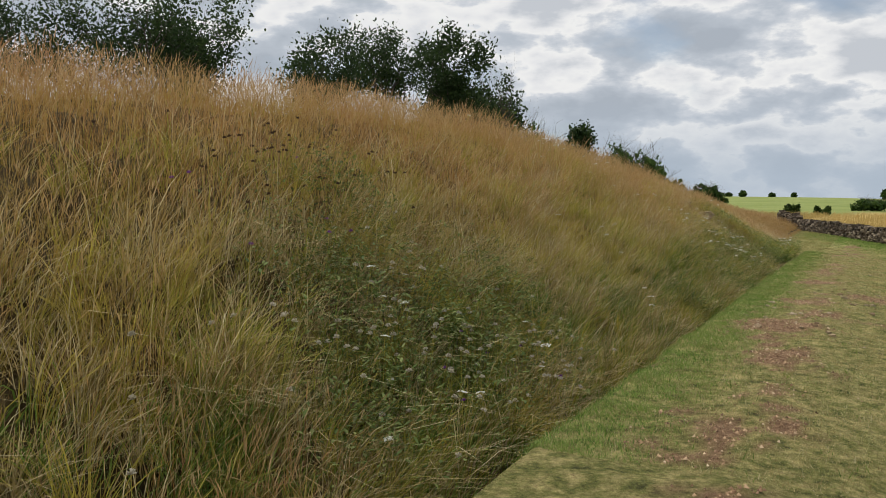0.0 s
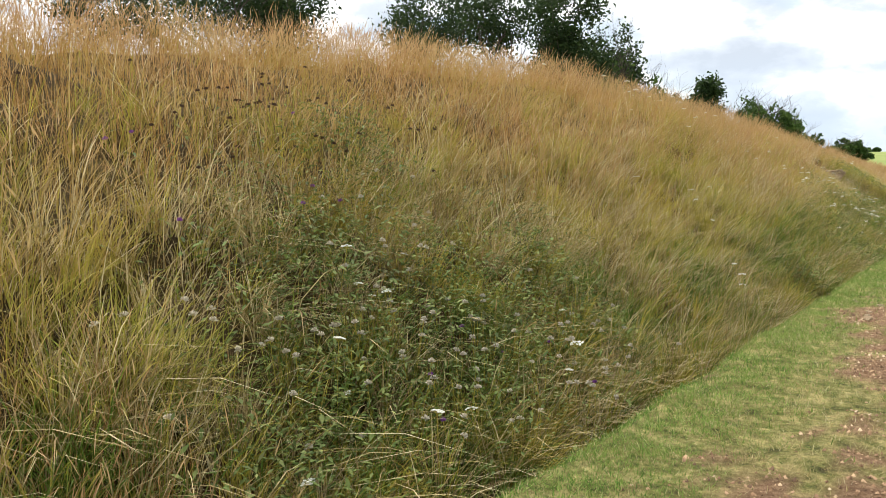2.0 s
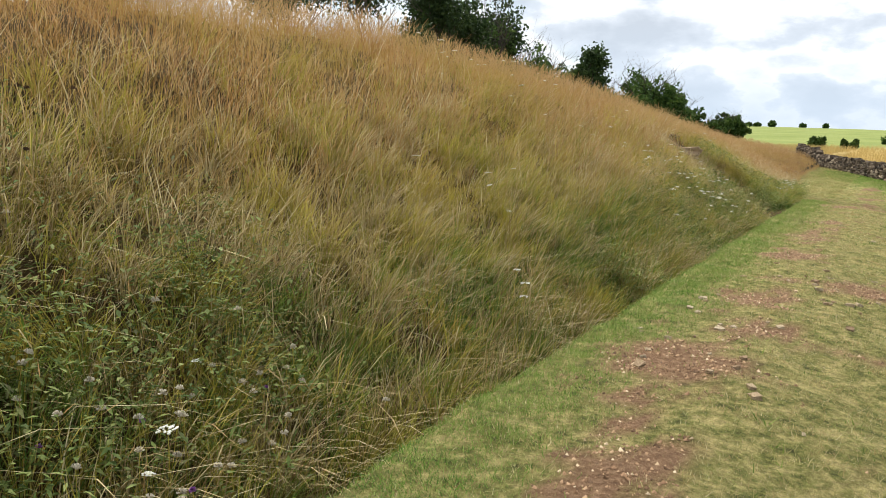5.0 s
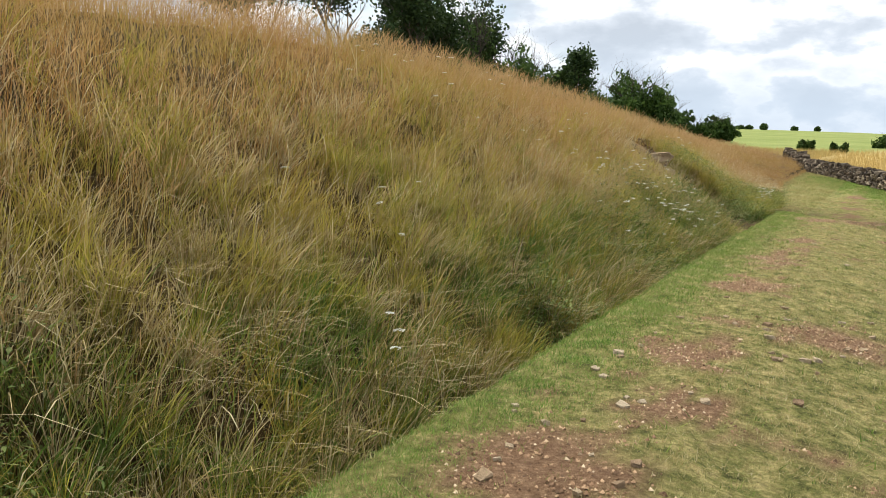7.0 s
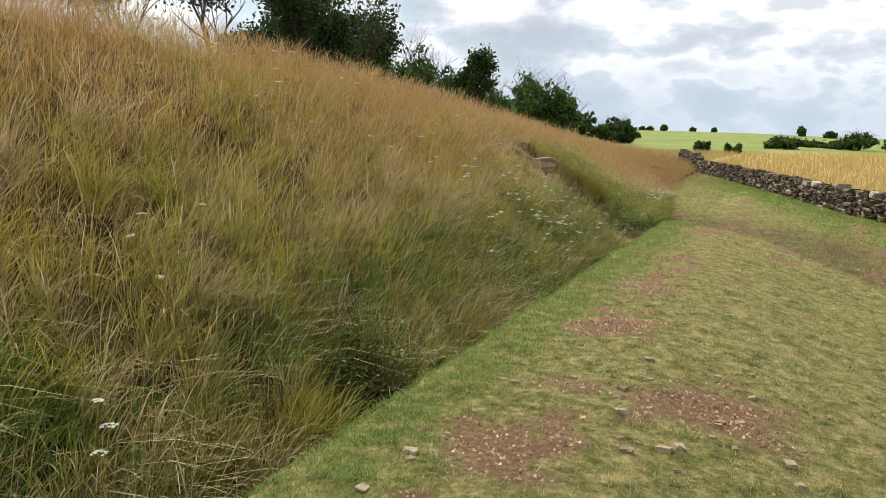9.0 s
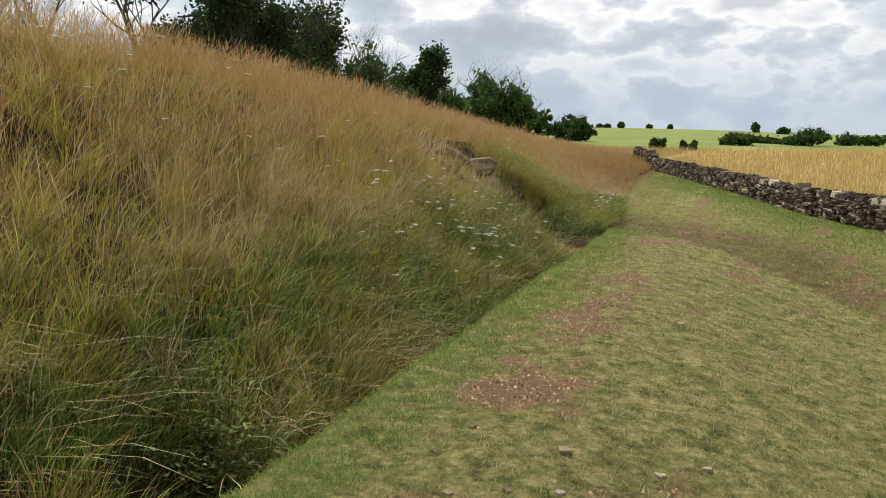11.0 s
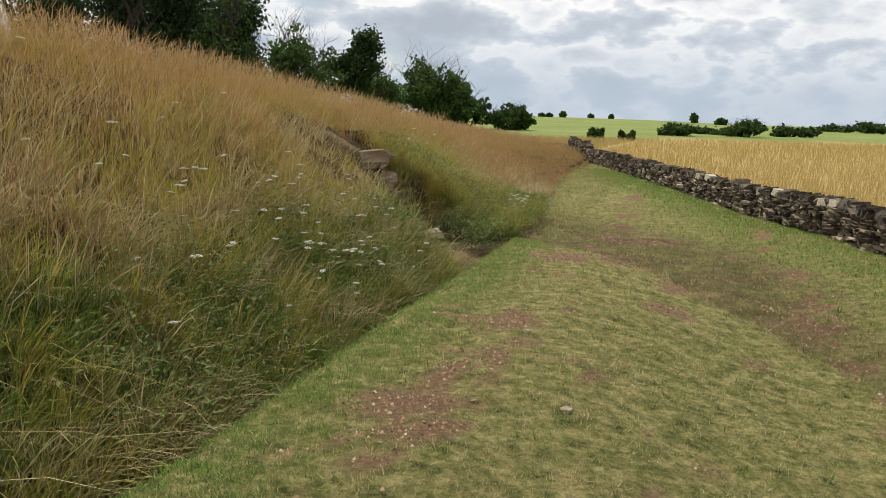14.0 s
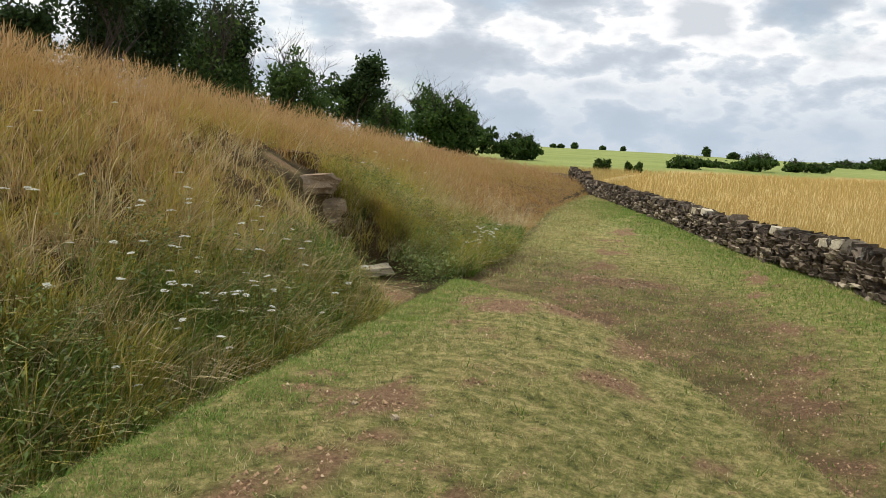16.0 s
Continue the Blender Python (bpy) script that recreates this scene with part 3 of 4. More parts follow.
# ---- mown strip ----
def lawn():
    rng = np.random.RandomState(6)

    def put(name, n, keep, mat, tall, wide, label, s0=0.5, s1=32, d0=-7.5, d1=-0.12, thin=0.6):
        s, d = scatter(rng, n, s0, s1, d0, d1, keep)
        x, y = xy(s, d)
        ok = (x < wall_x(y) - 0.2) & (rng.uniform(0, 1, len(x)) > soil_mask(x, y) * 0.9)
        ok &= rng.uniform(0, 1, len(x)) < thin * sstep(waves(x, y, 0.3, 81, 3), -0.55, 0.25) + 1 - thin
        x, y, s, d = x[ok], y[ok], s[ok], d[ok]
        k = len(x)
        sc = 1 + 0.035 * np.clip(s - 6, 0, 30)
        ob = blades(name, x, y, rng.uniform(*tall, k), rng.uniform(*wide, k) * sc, lean_of(rng, k, 0.0, 0.7, (0, 0)), [mat], 9, 1, sink=0.012)
        tagged(ob, label, "grass", kind="stuff")

    def dry(s, d):
        return sstep(waves(*xy(s, d), 1.1, 51) + 0.5 * np.exp(-((d + 1.5) / 0.8) ** 2), -0.1, 0.7)

    def worn(s, d):
        """The low trodden ground past the end of the raised strip."""
        return sstep(past(s, d), 0.0, 0.9) * (1 - sstep(past(s, d), 5.0, 9.0)) * (1 - sstep(-d, 3.6, 5.0))

    def by_wall(s, d):
        x, y = xy(s, d)
        return np.exp(-((wall_x(y) - 0.7 - x) / 1.2) ** 2)

    near = lambda s: np.clip(14 / np.maximum(s, 14), 0.35, 1)
    put("mown_grass", 560000, lambda s, d: near(s) * (1 - 0.65 * dry(s, d)) * (1 - 0.8 * worn(s, d)), M_LAWN, (0.022, 0.055), (0.004, 0.008), "short mown grass on the walked strip")
    put("dry_mown_grass", 360000, lambda s, d: near(s) * dry(s, d) * 0.9 * (1 - 0.75 * worn(s, d)), M_DRYLAWN, (0.02, 0.05), (0.004, 0.009), "short straw-coloured mown grass", d0=-6)
    put("green_verge_grass", 330000, lambda s, d: np.exp(-((d + 0.42) / 0.36) ** 2) * (1 - 0.35 * sstep(s, 8, 16)), M_LAWNG, (0.02, 0.055), (0.004, 0.008), "bright green turf along the ditch edge", d0=-1.4, s1=20.8, d1=-0.10)
    put("dark_turf_tufts", 170000, lambda s, d: near(s) * (sstep(waves(*xy(s, d), 0.4, 61, 3), 0.42, 0.8) + 0.55 * worn(s, d)), M_LUSH, (0.04, 0.085), (0.005, 0.010), "darker tufts of coarse turf", d0=-6, d1=0.0)
    put("wall_foot_grass", 260000, lambda s, d: by_wall(s, d), M_LAWNG, (0.04, 0.10), (0.006, 0.012), "bright green grass along the foot of the wall", s0=14, s1=46, d0=-8, d1=1.5, thin=0.3)
    put("bank_foot_grass", 60000, lambda s, d: np.where(d < np.interp(s, [23.5, 24.2, 29, 39, 52], [0, 0.45, 0.95, 1.95, 2.25]), 0.7, 0.0), M_LAWN, (0.04, 0.10), (0.006, 0.011), "short green grass at the foot of the far bank", s0=23.8, s1=50, d0=-0.3, d1=2.2, thin=0.3)
    put("straw_clippings", 210000, lambda s, d: near(s) * (0.3 + 0.7 * dry(s, d)), M_STRAW, (0.02, 0.06), (0.003, 0.005), "dry grass clippings lying on the turf", d0=-6, d1=-0.4)


def soil_crumbs():
    rng = np.random.RandomState(23)
    s, d = rng.uniform(-2, 28, 260000), rng.uniform(-5, 2.6, 260000)
    x, y = xy(s, d)
    ok = rng.uniform(0, 1, len(x)) < soil_mask(x, y) * np.clip(12 / np.maximum(s, 12), 0.3, 1) * 0.8
    x, y = x[ok], y[ok]
    k = len(x)
    r = rng.uniform(0.004, 0.016, k) * rng.uniform(0.6, 1.3, k)
    c = np.stack([x, y, height(x, y) + r * 0.2], 1)
    a = rng.uniform(0, 6.283, k)
    pts = [c + np.stack([np.cos(a + q) * r, np.sin(a + q) * r * 0.8, -0.3 * r], 1) for q in (0, 2.1, 4.2)]
    pts.append(c + np.stack([rng.normal(0, 0.3, k) * r, rng.normal(0, 0.3, k) * r, r * 0.7], 1))
    idx = (np.array([0, 1, 3, 1, 2, 3, 2, 0, 3])[None, :] + 4 * np.arange(k)[:, None]).ravel()
    me = mesh_of("soil_crumbs", np.stack(pts, 1).reshape(-1, 3), idx, np.full(3 * k, 3), [M_CRUMB])
    tagged(new("soil_crumbs", me), "crumbs of reddish soil and stone grit", "soil", kind="stuff")


def field_grass():
    rng = np.random.RandomState(8)
    n = 80000
    y = 14 + 78 * rng.uniform(0, 1, n) ** 1.6
    x = wall_x(y) + 0.7 + rng.uniform(0, 1, n) ** 1.3 * (8 + 0.75 * (y - 10))
    r = np.hypot(x - 8, y - 13)
    ob = blades("field_grass", x, y, rng.uniform(0.35, 0.65, n), rng.uniform(0.005, 0.009, n) * (1 + r / 22), lean_of(rng, n, 0.0, 0.2), [M_FIELD], 7, 1)
    tagged(ob, "ripe golden grass in the field beyond the wall", "grass", kind="stuff")


mound_grass()
herbs()
lawn()
soil_crumbs()
field_grass()


# ---- trees ----
def tube(bm, a, b, ra, rb, n=6):
    a, b = Vector(a), Vector(b)
    q = (b - a).to_track_quat("Z", "Y")
    ring = []
    for p, r in ((a, ra), (b, rb)):
        ring.append([bm.verts.new(p + q @ Vector((r * math.cos(6.283 * i / n), r * math.sin(6.283 * i / n), 0))) for i in range(n)])
    for i in range(n):
        bm.faces.new((ring[0][i], ring[0][(i + 1) % n], ring[1][(i + 1) % n], ring[1][i]))


def tree(x, y, tall, wide, seed, label, bare=0.25, leaf=0.16, leaves=5200, mat=None, name="tree", group="trees behind the mound", z=None, sparse=1.0):
    """Forked trunk, limbs and a crown of leaf clumps at the limb ends. bare: the share of the height with no leaves."""
    rng = np.random.RandomState(seed)
    z0 = float(height(x, y)) - 0.1 if z is None else z
    root = tagged(new(name), label, "tree" if name == "tree" else "bush", group)
    root.location = (x, y, z0)
    bm = bmesh.new()
    ends = []

    def limb(p, way, length, r, depth):
        p = np.array(p, float)
        for k in range(3):
            way = way + rng.normal(0, 0.16, 3)
            way[2] += 0.05
            way = way / np.linalg.norm(way)
            q = p + way * length / 3
            tube(bm, p, q, r * (1 - 0.2 * k), r * (1 - 0.2 * (k + 1)), 6 if depth < 2 else 4)
            p = q
            if depth >= 1 and k >= 1:
                ends.append(p)
            if depth < 3 and k >= (1 if depth == 0 else 0):
                for _ in range(2 if depth < 2 else 1):
                    a = rng.uniform(0, 6.283)
                    sidew = np.array([math.cos(a), math.sin(a), rng.uniform(0.1, 0.7)])
                    limb(p, way * 0.45 + sidew * 0.75, length * rng.uniform(0.5, 0.72), r * (0.55 - 0.1 * k), depth + 1)

    stems = 1 if rng.uniform() < 0.5 else 2
    if name == "bush":
        stems = 4
    for k in range(stems):
        a = rng.uniform(0, 6.283)
        limb((0.15 * math.cos(a) * k, 0.15 * math.sin(a) * k, 0), np.array([0.22 * math.cos(a), 0.22 * math.sin(a), 1.0]), tall * 0.62, tall * 0.022, 0)
    part("trunk", bm, M_BARK, root)
    ends = np.array(ends)
    ends = ends[ends[:, 2] > bare * ends[:, 2].max()]
    # fit the crown's spread
    if name == "bush":
        ends[:, 2] = (ends[:, 2] - ends[:, 2].min()) / np.ptp(ends[:, 2]) * tall * 0.88 + tall * 0.06
    sx = wide / max(2 * np.percentile(np.hypot(ends[:, 0], ends[:, 1]), 92), 0.1)
    sz = (tall * 0.9) / ends[:, 2].max()
    for v in root.children[0].data.vertices:
        f = min(1.0, v.co.z / (0.3 * tall))
        v.co.x, v.co.y, v.co.z = v.co.x * (1 + (sx - 1) * f), v.co.y * (1 + (sx - 1) * f), v.co.z * sz
    ends = ends * [sx, sx, sz]
    if name == "bush":
        dome = np.sqrt(np.clip(1.0 - (0.92 * ends[:, 2:] / tall) ** 2, 0.05, 1))
        ends[:, :2] *= dome * 1.15
    keep = rng.uniform(0, 1, len(ends)) < (0.85 if name == "bush" else 0.55) * sparse
    ends = ends[keep]
    leaves = int(leaves * 1.7)
    c = ends[rng.randint(0, len(ends), leaves)] + rng.normal(0, 1, (leaves, 3)) * [tall * 0.034, tall * 0.034, tall * 0.028]
    c[:, 2] = np.maximum(c[:, 2], bare * tall * 0.6)
    f, g = rng.normal(0, 1, (leaves, 3)), rng.normal(0, 1, (leaves, 3))
    f /= np.linalg.norm(f, axis=1)[:, None]
    g -= (g * f).sum(1)[:, None] * f
    g /= np.linalg.norm(g, axis=1)[:, None]
    L = rng.uniform(0.6, 1.25, leaves)[:, None] * leaf
    co = np.stack([c - f * L, c + g * L * 0.55, c + f * L, c - g * L * 0.55], 1).reshape(-1, 3)
    crown = new("crown", mesh_of("crown", co, np.arange(4 * leaves), np.full(leaves, 4), [mat or M_LEAF]))
    crown.parent = root
    return root


# trees and bushes behind the mound: x, y, top, spread, bare share, leaves, kind, fullness
for k, (tx, ty, top, wide, bare, leaves, kind, full) in enumerate([
    (-11.3, 23.6, 8.6, 5.0, 0.6, 3600, "tree", 0.55),
    (-9.9, 26.5, 9.8, 6.0, 0.6, 4200, "tree", 0.6),
    (-8.8, 30.7, 9.9, 5.0, 0.45, 5600, "tree", 0.9),
    (-7.1, 37.1, 10.2, 6.2, 0.62, 2300, "tree", 0.5),
    (-4.8, 40.6, 11.7, 6.0, 0.62, 2300, "tree", 0.5),
    (-2.0, 44.5, 12.2, 6.4, 0.62, 2500, "tree", 0.5),
    (-1.2, 49.5, 12.2, 8.4, 0.58, 4200, "tree", 0.6),
    (1.1, 54.3, 11.8, 5.1, 0.25, 2800, "tree", 0.9),
    (3.7, 59.3, 9.6, 3.3, 0.05, 3200, "bush", 1.0),
    (5.2, 62.2, 8.7, 2.6, 0.05, 2400, "bush", 1.0),
    (3.0, 62.2, 11.4, 5.4, 0.12, 4600, "tree", 1.0),
    (8.1, 76.6, 9.1, 5.2, 0.05, 6000, "bush", 1.0),
    (13.7, 91.8, 10.4, 5.0, 0.10, 4500, "tree", 1.0),
    (16.9, 98.0, 7.1, 4.9, 0.02, 3600, "bush", 1.0),
    (25.8, 119.5, 10.0, 9.2, 0.02, 6000, "bush", 1.0),
    (30.5, 122.1, 6.9, 5.2, 0.02, 4200, "bush", 1.0),
    (37.5, 120.3, 4.0, 5.4, 0.02, 3600, "bush", 1.0),
    (1.2, 54.4, 9.5, 3.6, 0.35, 2600, "tree", 0.6),
    (-0.4, 51.4, 9.0, 3.6, 0.35, 2600, "tree", 0.6),
    (-0.6, 42.2, 6.4, 2.2, 0.20, 5000, "tree", 1.0),
]):
    base = float(height(tx, ty)) - 0.1
    tree(tx, ty, top - base, wide, 100 + k, "dark leafy tree with bare lower trunk and forked limbs" if kind == "tree" else "rounded green hawthorn bush behind the mound", bare, 0.0023 * math.hypot(tx, ty), leaves, M_LEAF if kind == "tree" else M_LEAF2, kind, sparse=full)

# bushes and trees out in the fields: x, y, top, spread
for k, (tx, ty, top, wide) in enumerate([
    (37.7, 90.0, 1.1, 2.0),
    (39.2, 88.0, 0.7, 0.4),
    (40.5, 88.0, 0.8, 1.0),
    (56.1, 110.0, 1.8, 4.4),
    (67.9, 125.0, 0.8, 4.3),
    (69.2, 115.0, 2.5, 6.1),
    (69.4, 120.0, 1.2, 4.2),
    (80.8, 125.0, 1.8, 3.6),
    (87.4, 130.0, 1.4, 5.8),
    (174.4, 330.0, 5.7, 2.9),
    (168.7, 300.0, 3.4, 4.5),
    (115.3, 350.0, 4.0, 1.9),
    (119.0, 350.0, 3.9, 2.2),
    (124.6, 350.0, 5.0, 2.4),
    (148.9, 380.0, 4.3, 1.6),
    (158.7, 380.0, 4.5, 1.6),
    (181.8, 250.0, 2.2, 12.0),
    (199.4, 260.0, 3.3, 12.7),
]):
    base = float(height(tx, ty)) - 0.15
    # the lighter bush leaf colour also paints in the haze of distance
    tree(tx, ty, max(top - base, 1.2), wide, 200 + k, "small dark field bush in the hedgerow", 0.0, 0.0022 * math.hypot(tx, ty), 900, M_LEAF2, "bush", "hedgerow bushes")


# ---- dry-stone wall ----
def block(rng, lx, ly, lz, rough=0.16):
    """An uneven stone with knocked-off corners."""
    bm = bmesh.new()
    bmesh.ops.create_cube(bm, size=1.0)
    bmesh.ops.bevel(bm, geom=bm.edges[:], offset=0.10, segments=1, affect="EDGES")
    for v in bm.verts:
        v.co = Vector((v.co.x * lx, v.co.y * ly, v.co.z * lz)) + Vector(rng.normal(0, rough * 0.28, 3) * (lx, ly, lz))
    return bm


def stone_mesh(name, rng, lx, ly, lz, mat, rough=0.16):
    bm = block(rng, lx, ly, lz, rough)
    me = bpy.data.meshes.new(name)
    bm.to_mesh(me)
    bm.free()
    me.materials.append(mat)
    return me


def dry_stone_wall():
    rng = np.random.RandomState(15)
    root = tagged(new("dry_stone_wall"), "low dry-stone field wall of dark weathered limestone", "wall", kind="structure")
    core = bmesh.new()
    ys = np.arange(-4.0, 60.0, 1.0)
    prev = None
    for y in ys:
        x = float(wall_x(y))
        z = float(height(x, y))
        cs = [core.verts.new((x + o, y, z + h)) for o, h in ((-0.17, -0.2), (0.17, -0.2), (0.12, 0.46), (-0.12, 0.46))]
        if prev:
            for i in range(4):
                core.faces.new((prev[i], prev[(i + 1) % 4], cs[(i + 1) % 4], cs[i]))
        prev = cs
    part("core", core, M_WALL, root)
    shapes = [stone_mesh("stone", rng, rng.uniform(0.10, 0.32), 0.20, rng.uniform(0.045, 0.10), M_WALL, 0.42) for _ in range(18)]
    pale = stone_mesh("pale_stone", rng, 0.42, 0.26, 0.17, M_PALE)
    copes = [stone_mesh("coping_stone", rng, rng.uniform(0.06, 0.17), 0.32, rng.uniform(0.12, 0.25), M_WALL, 0.48) for _ in range(12)]
    count, rest_v, rest_f = 0, [], []

    def put(me, name, m, single):
        nonlocal count
        if single and count < 296:
            ob = new(name, me)
            ob.matrix_world = m
            ob.parent = root
            count += 1
            return
        base = len(rest_v)
        rest_v.extend([(m @ v.co)[:] for v in me.vertices])
        rest_f.extend([[base + i for i in p.vertices] for p in me.polygons])

    for row in range(7):
        y = -3.5 + rng.uniform(0, 0.3)
        while y < 58:
            me = shapes[rng.randint(len(shapes))]
            lx = max(v.co.x for v in me.vertices) - min(v.co.x for v in me.vertices)
            yc = y + lx / 2
            x = float(wall_x(yc))
            yaw = math.degrees(math.atan2(1.0, 0.225))
            h = 0.04 + row * 0.069 + rng.normal(0, 0.008) + 0.03 * math.sin(yc * 1.3)
            m = pose(x - 0.19 + row * 0.010 + rng.normal(0, 0.028), yc, float(height(x, yc)) + h, rng.normal(0, 5), rng.normal(0, 4), yaw + rng.normal(0, 5))
            put(me, "stone", m, 21.5 < yc < 32)
            if row >= 5:
                m2 = pose(x + 0.19 - row * 0.010, yc, float(height(x, yc)) + h, 0, rng.normal(0, 4), yaw)
                put(me, "stone", m2, False)
            y += lx * rng.uniform(0.97, 1.08)
    y = -3.5
    while y < 58:
        me = copes[rng.randint(len(copes))]
        x = float(wall_x(y))
        yaw = math.degrees(math.atan2(1.0, 0.225))
        m = pose(x + rng.normal(0, 0.02), y, float(height(x, y)) + 0.545 + 0.03 * math.sin(y * 1.3) + rng.normal(0, 0.025), rng.normal(0, 6), rng.normal(20, 20), yaw + rng.normal(0, 14))
        put(me, "coping_stone", m, 22 < y < 30)
        y += rng.uniform(0.11, 0.19)
    for py in (24.6, 24.95, 27.3, 32.5, 33.4):
        x = float(wall_x(py))
        ob = new("pale_stone", pale)
        ob.parent = root
        ob.matrix_world = pose(x - 0.06, py, float(height(x, py)) + 0.575, 6, rng.normal(0, 8), 80 + rng.normal(0, 8))
        ob["label"] = "pale freshly broken limestone"
    me = bpy.data.meshes.new("far_stones")
    me.from_pydata(rest_v, [], rest_f)
    me.materials.append(M_WALL)
    ob = new("far_stones", me)
    ob.parent = root
    tagged(ob, kind="stuff")


dry_stone_wall()


# ---- stone outcrop over the hollow in the mound ----
def rock(name, x, y, z, lx, ly, lz, mat, label, seed, yaw=0.0, category="rock", cuts=3, group=""):
    rng = np.random.RandomState(seed)
    bm = bmesh.new()
    bmesh.ops.create_cube(bm, size=1.0)
    bmesh.ops.subdivide_edges(bm, edges=bm.edges[:], cuts=cuts, use_grid_fill=True)
    off = rng.uniform(-50, 50)
    for v in bm.verts:
        p = v.co.copy()
        ball = p.normalized() * 0.62
        p = p.lerp(ball, 0.35)
        k = noise.noise(p * 2.2 + Vector((off, 0, 0))) * 0.28 + noise.noise(p * 6 + Vector((0, off, 0))) * 0.10
        p = p * (1 + k)
        v.co = Vector((p.x * lx, p.y * ly, p.z * lz))
    ob = part(name, bm, mat)
    ob.matrix_world = pose(x, y, z, rng.normal(0, 4), rng.normal(0, 4), yaw)
    return tagged(ob, label, category, group)


for k, (rx, ry_, rz_, lx, ly, lz, yaw) in enumerate([(7.72, 26.72, 0.93, 1.5, 1.0, 0.32, -14), (8.25, 27.05, 0.58, 0.8, 0.8, 0.36, -5), (8.35, 27.2, 0.24, 0.75, 0.7, 0.36, 8)]):
    rock("rock_ledge", rx, ry_, rz_, lx, ly, lz, M_RED, "weathered tan limestone slab jutting from the bank", 300 + k, yaw, "rock", 5, "stone ledges")
# solid dark lump: soil overhang, with the shade of the hollow under it as colour
rock("earth_overhang", 7.6, 27.5, 1.28, 1.1, 0.6, 0.40, M_EARTH, "brown earth overhang, its dark colour also standing for the shaded hollow above the slab", 330, -18, "earth", 6)
rock("earth_bank", 8.3, 27.75, 0.15, 1.5, 0.8, 1.1, M_EARTH, "bare brown earth face at the back of the hollow", 331, -10, "earth", 6)
rock("doorstep_stone", 9.07, 25.87, -0.30, 0.5, 0.3, 0.13, M_PALE, "pale limestone slab lying in the hollow", 320, 15, "stone", 3)
rng = np.random.RandomState(77)
STONE_SHAPES = []
for k in range(5):
    STONE_SHAPES.append(stone_mesh("loose_stone", rng, 0.09, 0.07, 0.045, M_RUBBLE, 0.3))


def loose_stones():
    rng = np.random.RandomState(78)
    spots = [(6.4, 12.1, 0.55, 26), (12.67, 25.5, 0.7, 22), (4.2, 10.0, 0.5, 14), (5.3, 11.9, 0.5, 14), (7.2, 16.0, 0.4, 5), (8.36, 17.8, 0.4, 4), (3.7, 9.2, 0.6, 12), (5.8, 11.2, 0.4, 10)]
    for x0, y0, r, k in spots:
        for _ in range(k):
            x, y = x0 + rng.normal(0, r), y0 + rng.normal(0, r)
            if sd(x, y)[1] > -0.5:
                continue
            ob = new("loose_stone", STONE_SHAPES[rng.randint(5)])
            f = rng.uniform(0.25, 0.85)
            ob.matrix_world = pose(x, y, float(height(x, y)) + 0.002, rng.normal(0, 8), rng.normal(0, 8), rng.uniform(0, 360)) @ Matrix.Diagonal((f, f, f, 1))
            tagged(ob, "small tan limestone fragment lying on worn soil", "stone", "loose stones on the path")


loose_stones()


# ---- flowers ----
def flower(kind, x, y, tall, seed, label, category, group):
    """A stalk with a head: flat white umbel, purple tuft or brown seed head."""
    rng = np.random.RandomState(seed)
    root = tagged(new(kind), label, category, group)
    bm = bmesh.new()
    top = Vector((rng.normal(0, 0.06), rng.normal(0, 0.06), tall))
    tube(bm, (0, 0, -0.03), top * 0.5 + Vector((0.01, 0, 0)), 0.003, 0.0025, 4)
    tube(bm, top * 0.5 + Vector((0.01, 0, 0)), top, 0.0025, 0.002, 4)
    bm2 = bmesh.new()
    if kind == "white_umbel":
        rad = rng.uniform(0.032, 0.055)
        for k in range(26):
            r, a = rad * math.sqrt(rng.uniform()), rng.uniform(0, 6.283)
            c = top + Vector((r * math.cos(a), r * math.sin(a), 0.03 - r * 0.25))
            tube(bm, top, c, 0.0008, 0.0008, 3)
            bmesh.ops.create_icosphere(bm2, subdivisions=1, radius=rng.uniform(0.006, 0.010), matrix=Matrix.Translation(c) @ Matrix.Diagonal((1, 1, 0.5, 1)))
        part("stem", bm, M_GREEN, root)
        part("flower_head", bm2, M_PETAL, root, "flat white flower head")
    else:
        for k in range(22):
            a, e = rng.uniform(0, 6.283), rng.uniform(0.1, 1.4)
            tip = top + Vector((math.cos(a) * math.cos(e), math.sin(a) * math.cos(e), math.sin(e))) * (0.026 if kind == "pale_seed_head" else 0.022)
            tube(bm2, top, tip, 0.002, 0.004, 3)
        part("stem", bm, M_GREEN, root)
        part("flower_head", bm2, {"purple_thistle": M_PURPLE, "seed_head": M_BROWN}.get(kind, M_FLUFF), root)
    root.location = (x, y, float(height(x, y)))
    return root


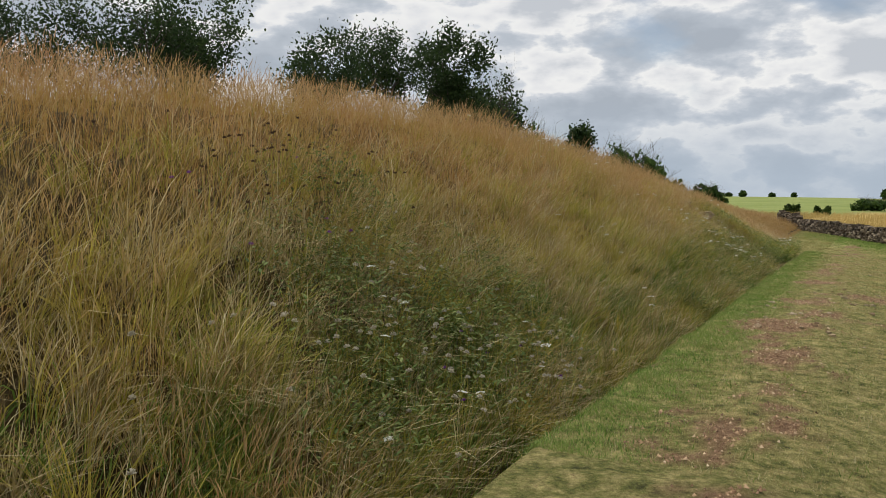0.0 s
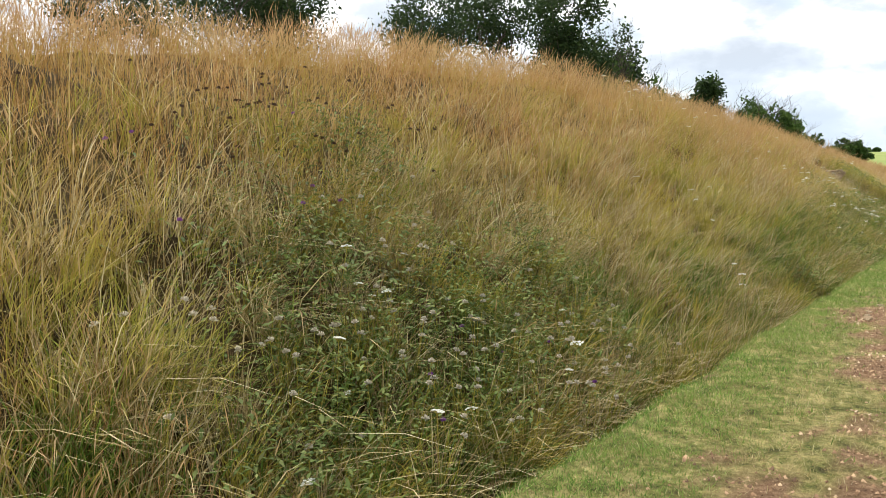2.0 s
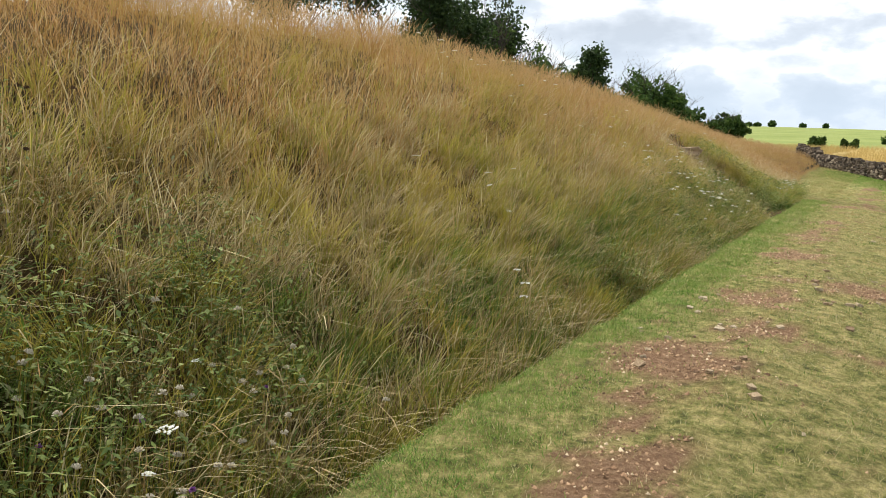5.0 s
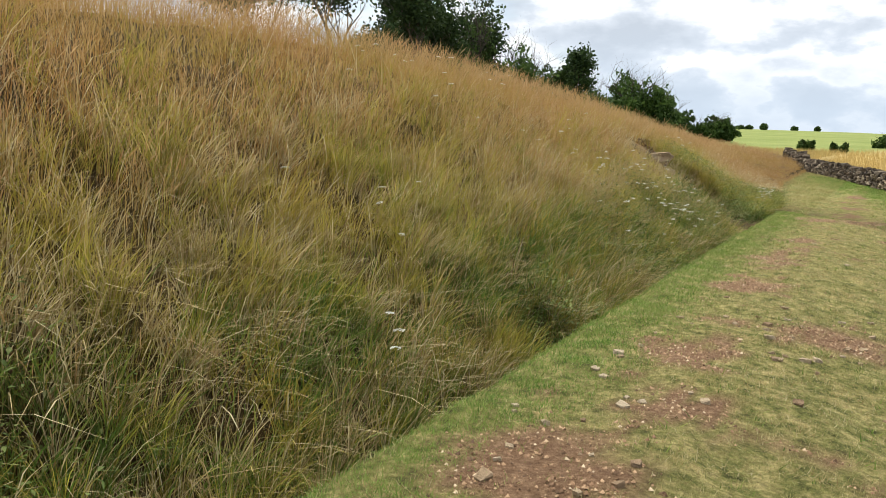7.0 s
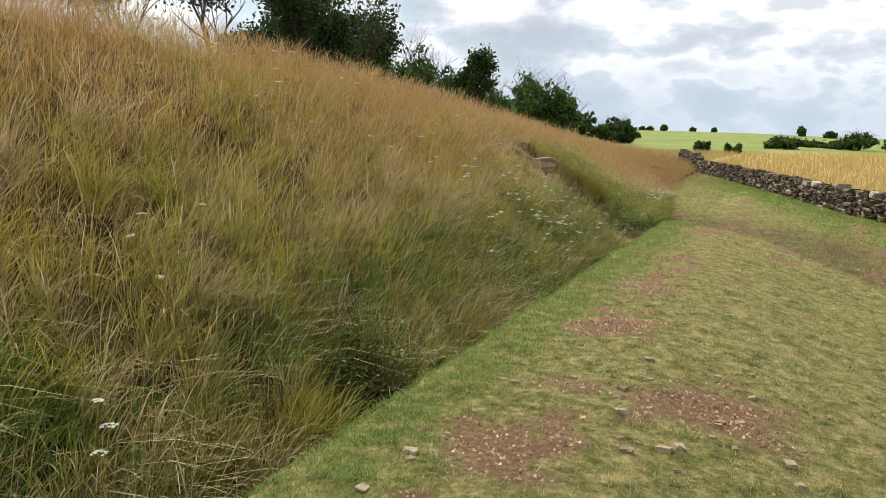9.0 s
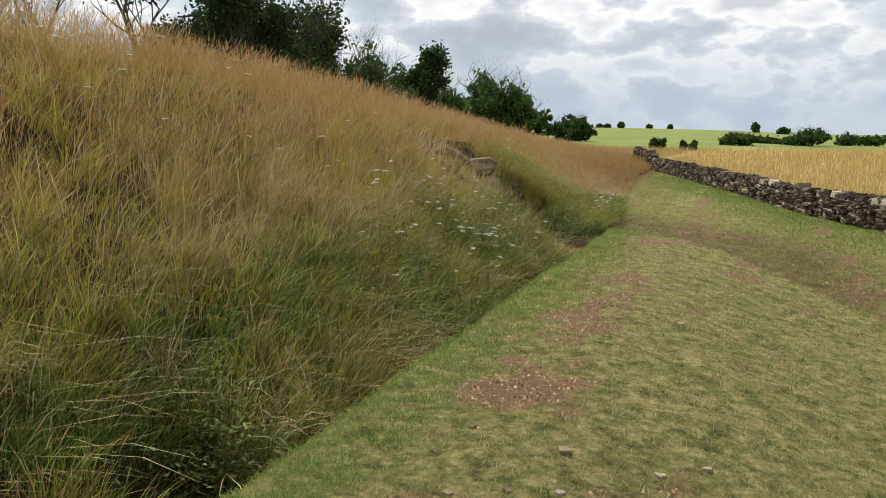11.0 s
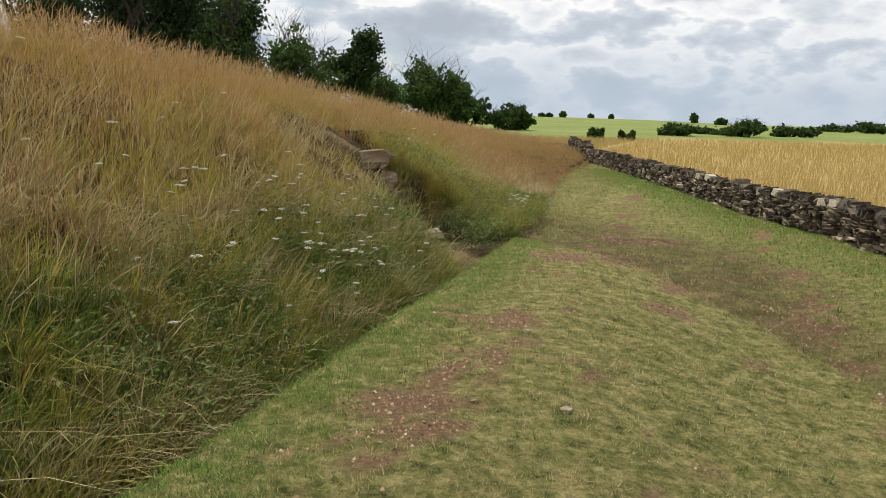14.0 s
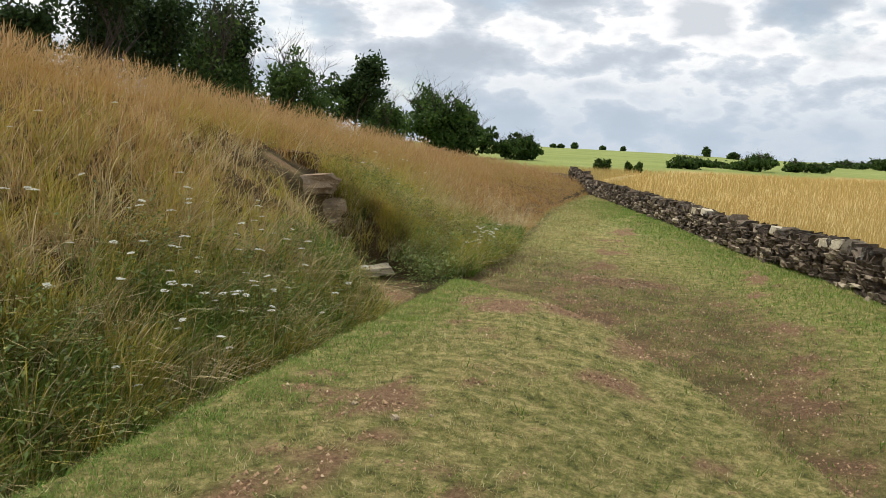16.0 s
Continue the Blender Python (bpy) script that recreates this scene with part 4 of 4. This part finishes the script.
def flowers():
    rng = np.random.RandomState(91)
    base = [flower("white_umbel", 2.79, 11.58, 0.55, k, "white wild carrot flower on a thin green stem", "flower", "white umbel flowers") for k in range(4)]
    for ob, (x, y, t) in zip(base, ((2.79, 11.58, 0), (2.72, 11.72, 0), (2.9, 11.5, 0), (-0.7, 6.88, 0))):
        ob.location = (x, y, float(height(x, y)))
    spots = [(17.5, 1.3, 0.9, 0.35, 46), (16.0, 1.8, 0.8, 0.4, 18), (19.2, 1.6, 0.8, 0.5, 16), (25.5, 0.6, 0.5, 0.25, 30), (9.2, 1.9, 0.5, 0.3, 5), (12.0, 4.2, 1.2, 0.5, 14), (16.0, 3.5, 2.0, 0.8, 16), (1.8, 1.0, 1.2, 0.5, 12), (27.0, 3.0, 2.5, 0.8, 12)]
    for s0, d0, a, b, k in spots:
        for _ in range(k):
            s, d = s0 + rng.normal(0, a), max(0.7, d0 + rng.normal(0, b))
            if 21.6 < s < 24.5:
                continue
            x, y = xy(s, d)
            f = rng.uniform(0.7, 1.1)
            copy_thing(base[rng.randint(4)], pose(float(x), float(y), float(height(x, y)), rng.normal(0, 7), rng.normal(0, 7), rng.uniform(0, 360)) @ Matrix.Diagonal((f, f, f, 1)))
    knap = [flower("seed_head", 0, 0, 0.55, 40 + k, "dark brown knapweed seed head on a stalk", "flower", "dark seed heads") for k in range(2)]
    purp = [flower("purple_thistle", 0, 0, 0.5, 50 + k, "small purple knapweed flower among the grass", "flower", "purple flowers") for k in range(2)]
    pale = [flower("pale_seed_head", 0, 0, 0.5, 60 + k, "pale fluffy dried seed head on a stalk", "flower", "pale seed heads") for k in range(2)]
    for proto, spots in ((pale, [(1.6, 1.2, 0.9, 0.4, 55), (3.6, 1.0, 1.0, 0.3, 45), (2.6, 2.0, 0.8, 0.4, 16)]), (knap, [(2.2, 3.3, 0.7, 0.3, 34), (3.6, 3.4, 0.5, 0.3, 14)]), (purp, [(2.0, 2.6, 0.8, 0.6, 8), (2.6, 1.0, 0.9, 0.3, 6)])):
        first = True
        for s0, d0, a, b, k in spots:
            for i in range(k):
                s, d = s0 + rng.normal(0, a), max(0.6, d0 + rng.normal(0, b))
                x, y = xy(s, d)
                m = pose(float(x), float(y), float(height(x, y)), rng.normal(0, 8), rng.normal(0, 8), rng.uniform(0, 360))
                if first and i < 2:
                    proto[i].matrix_world = m
                else:
                    copy_thing(proto[rng.randint(2)], m)
            first = False


flowers()
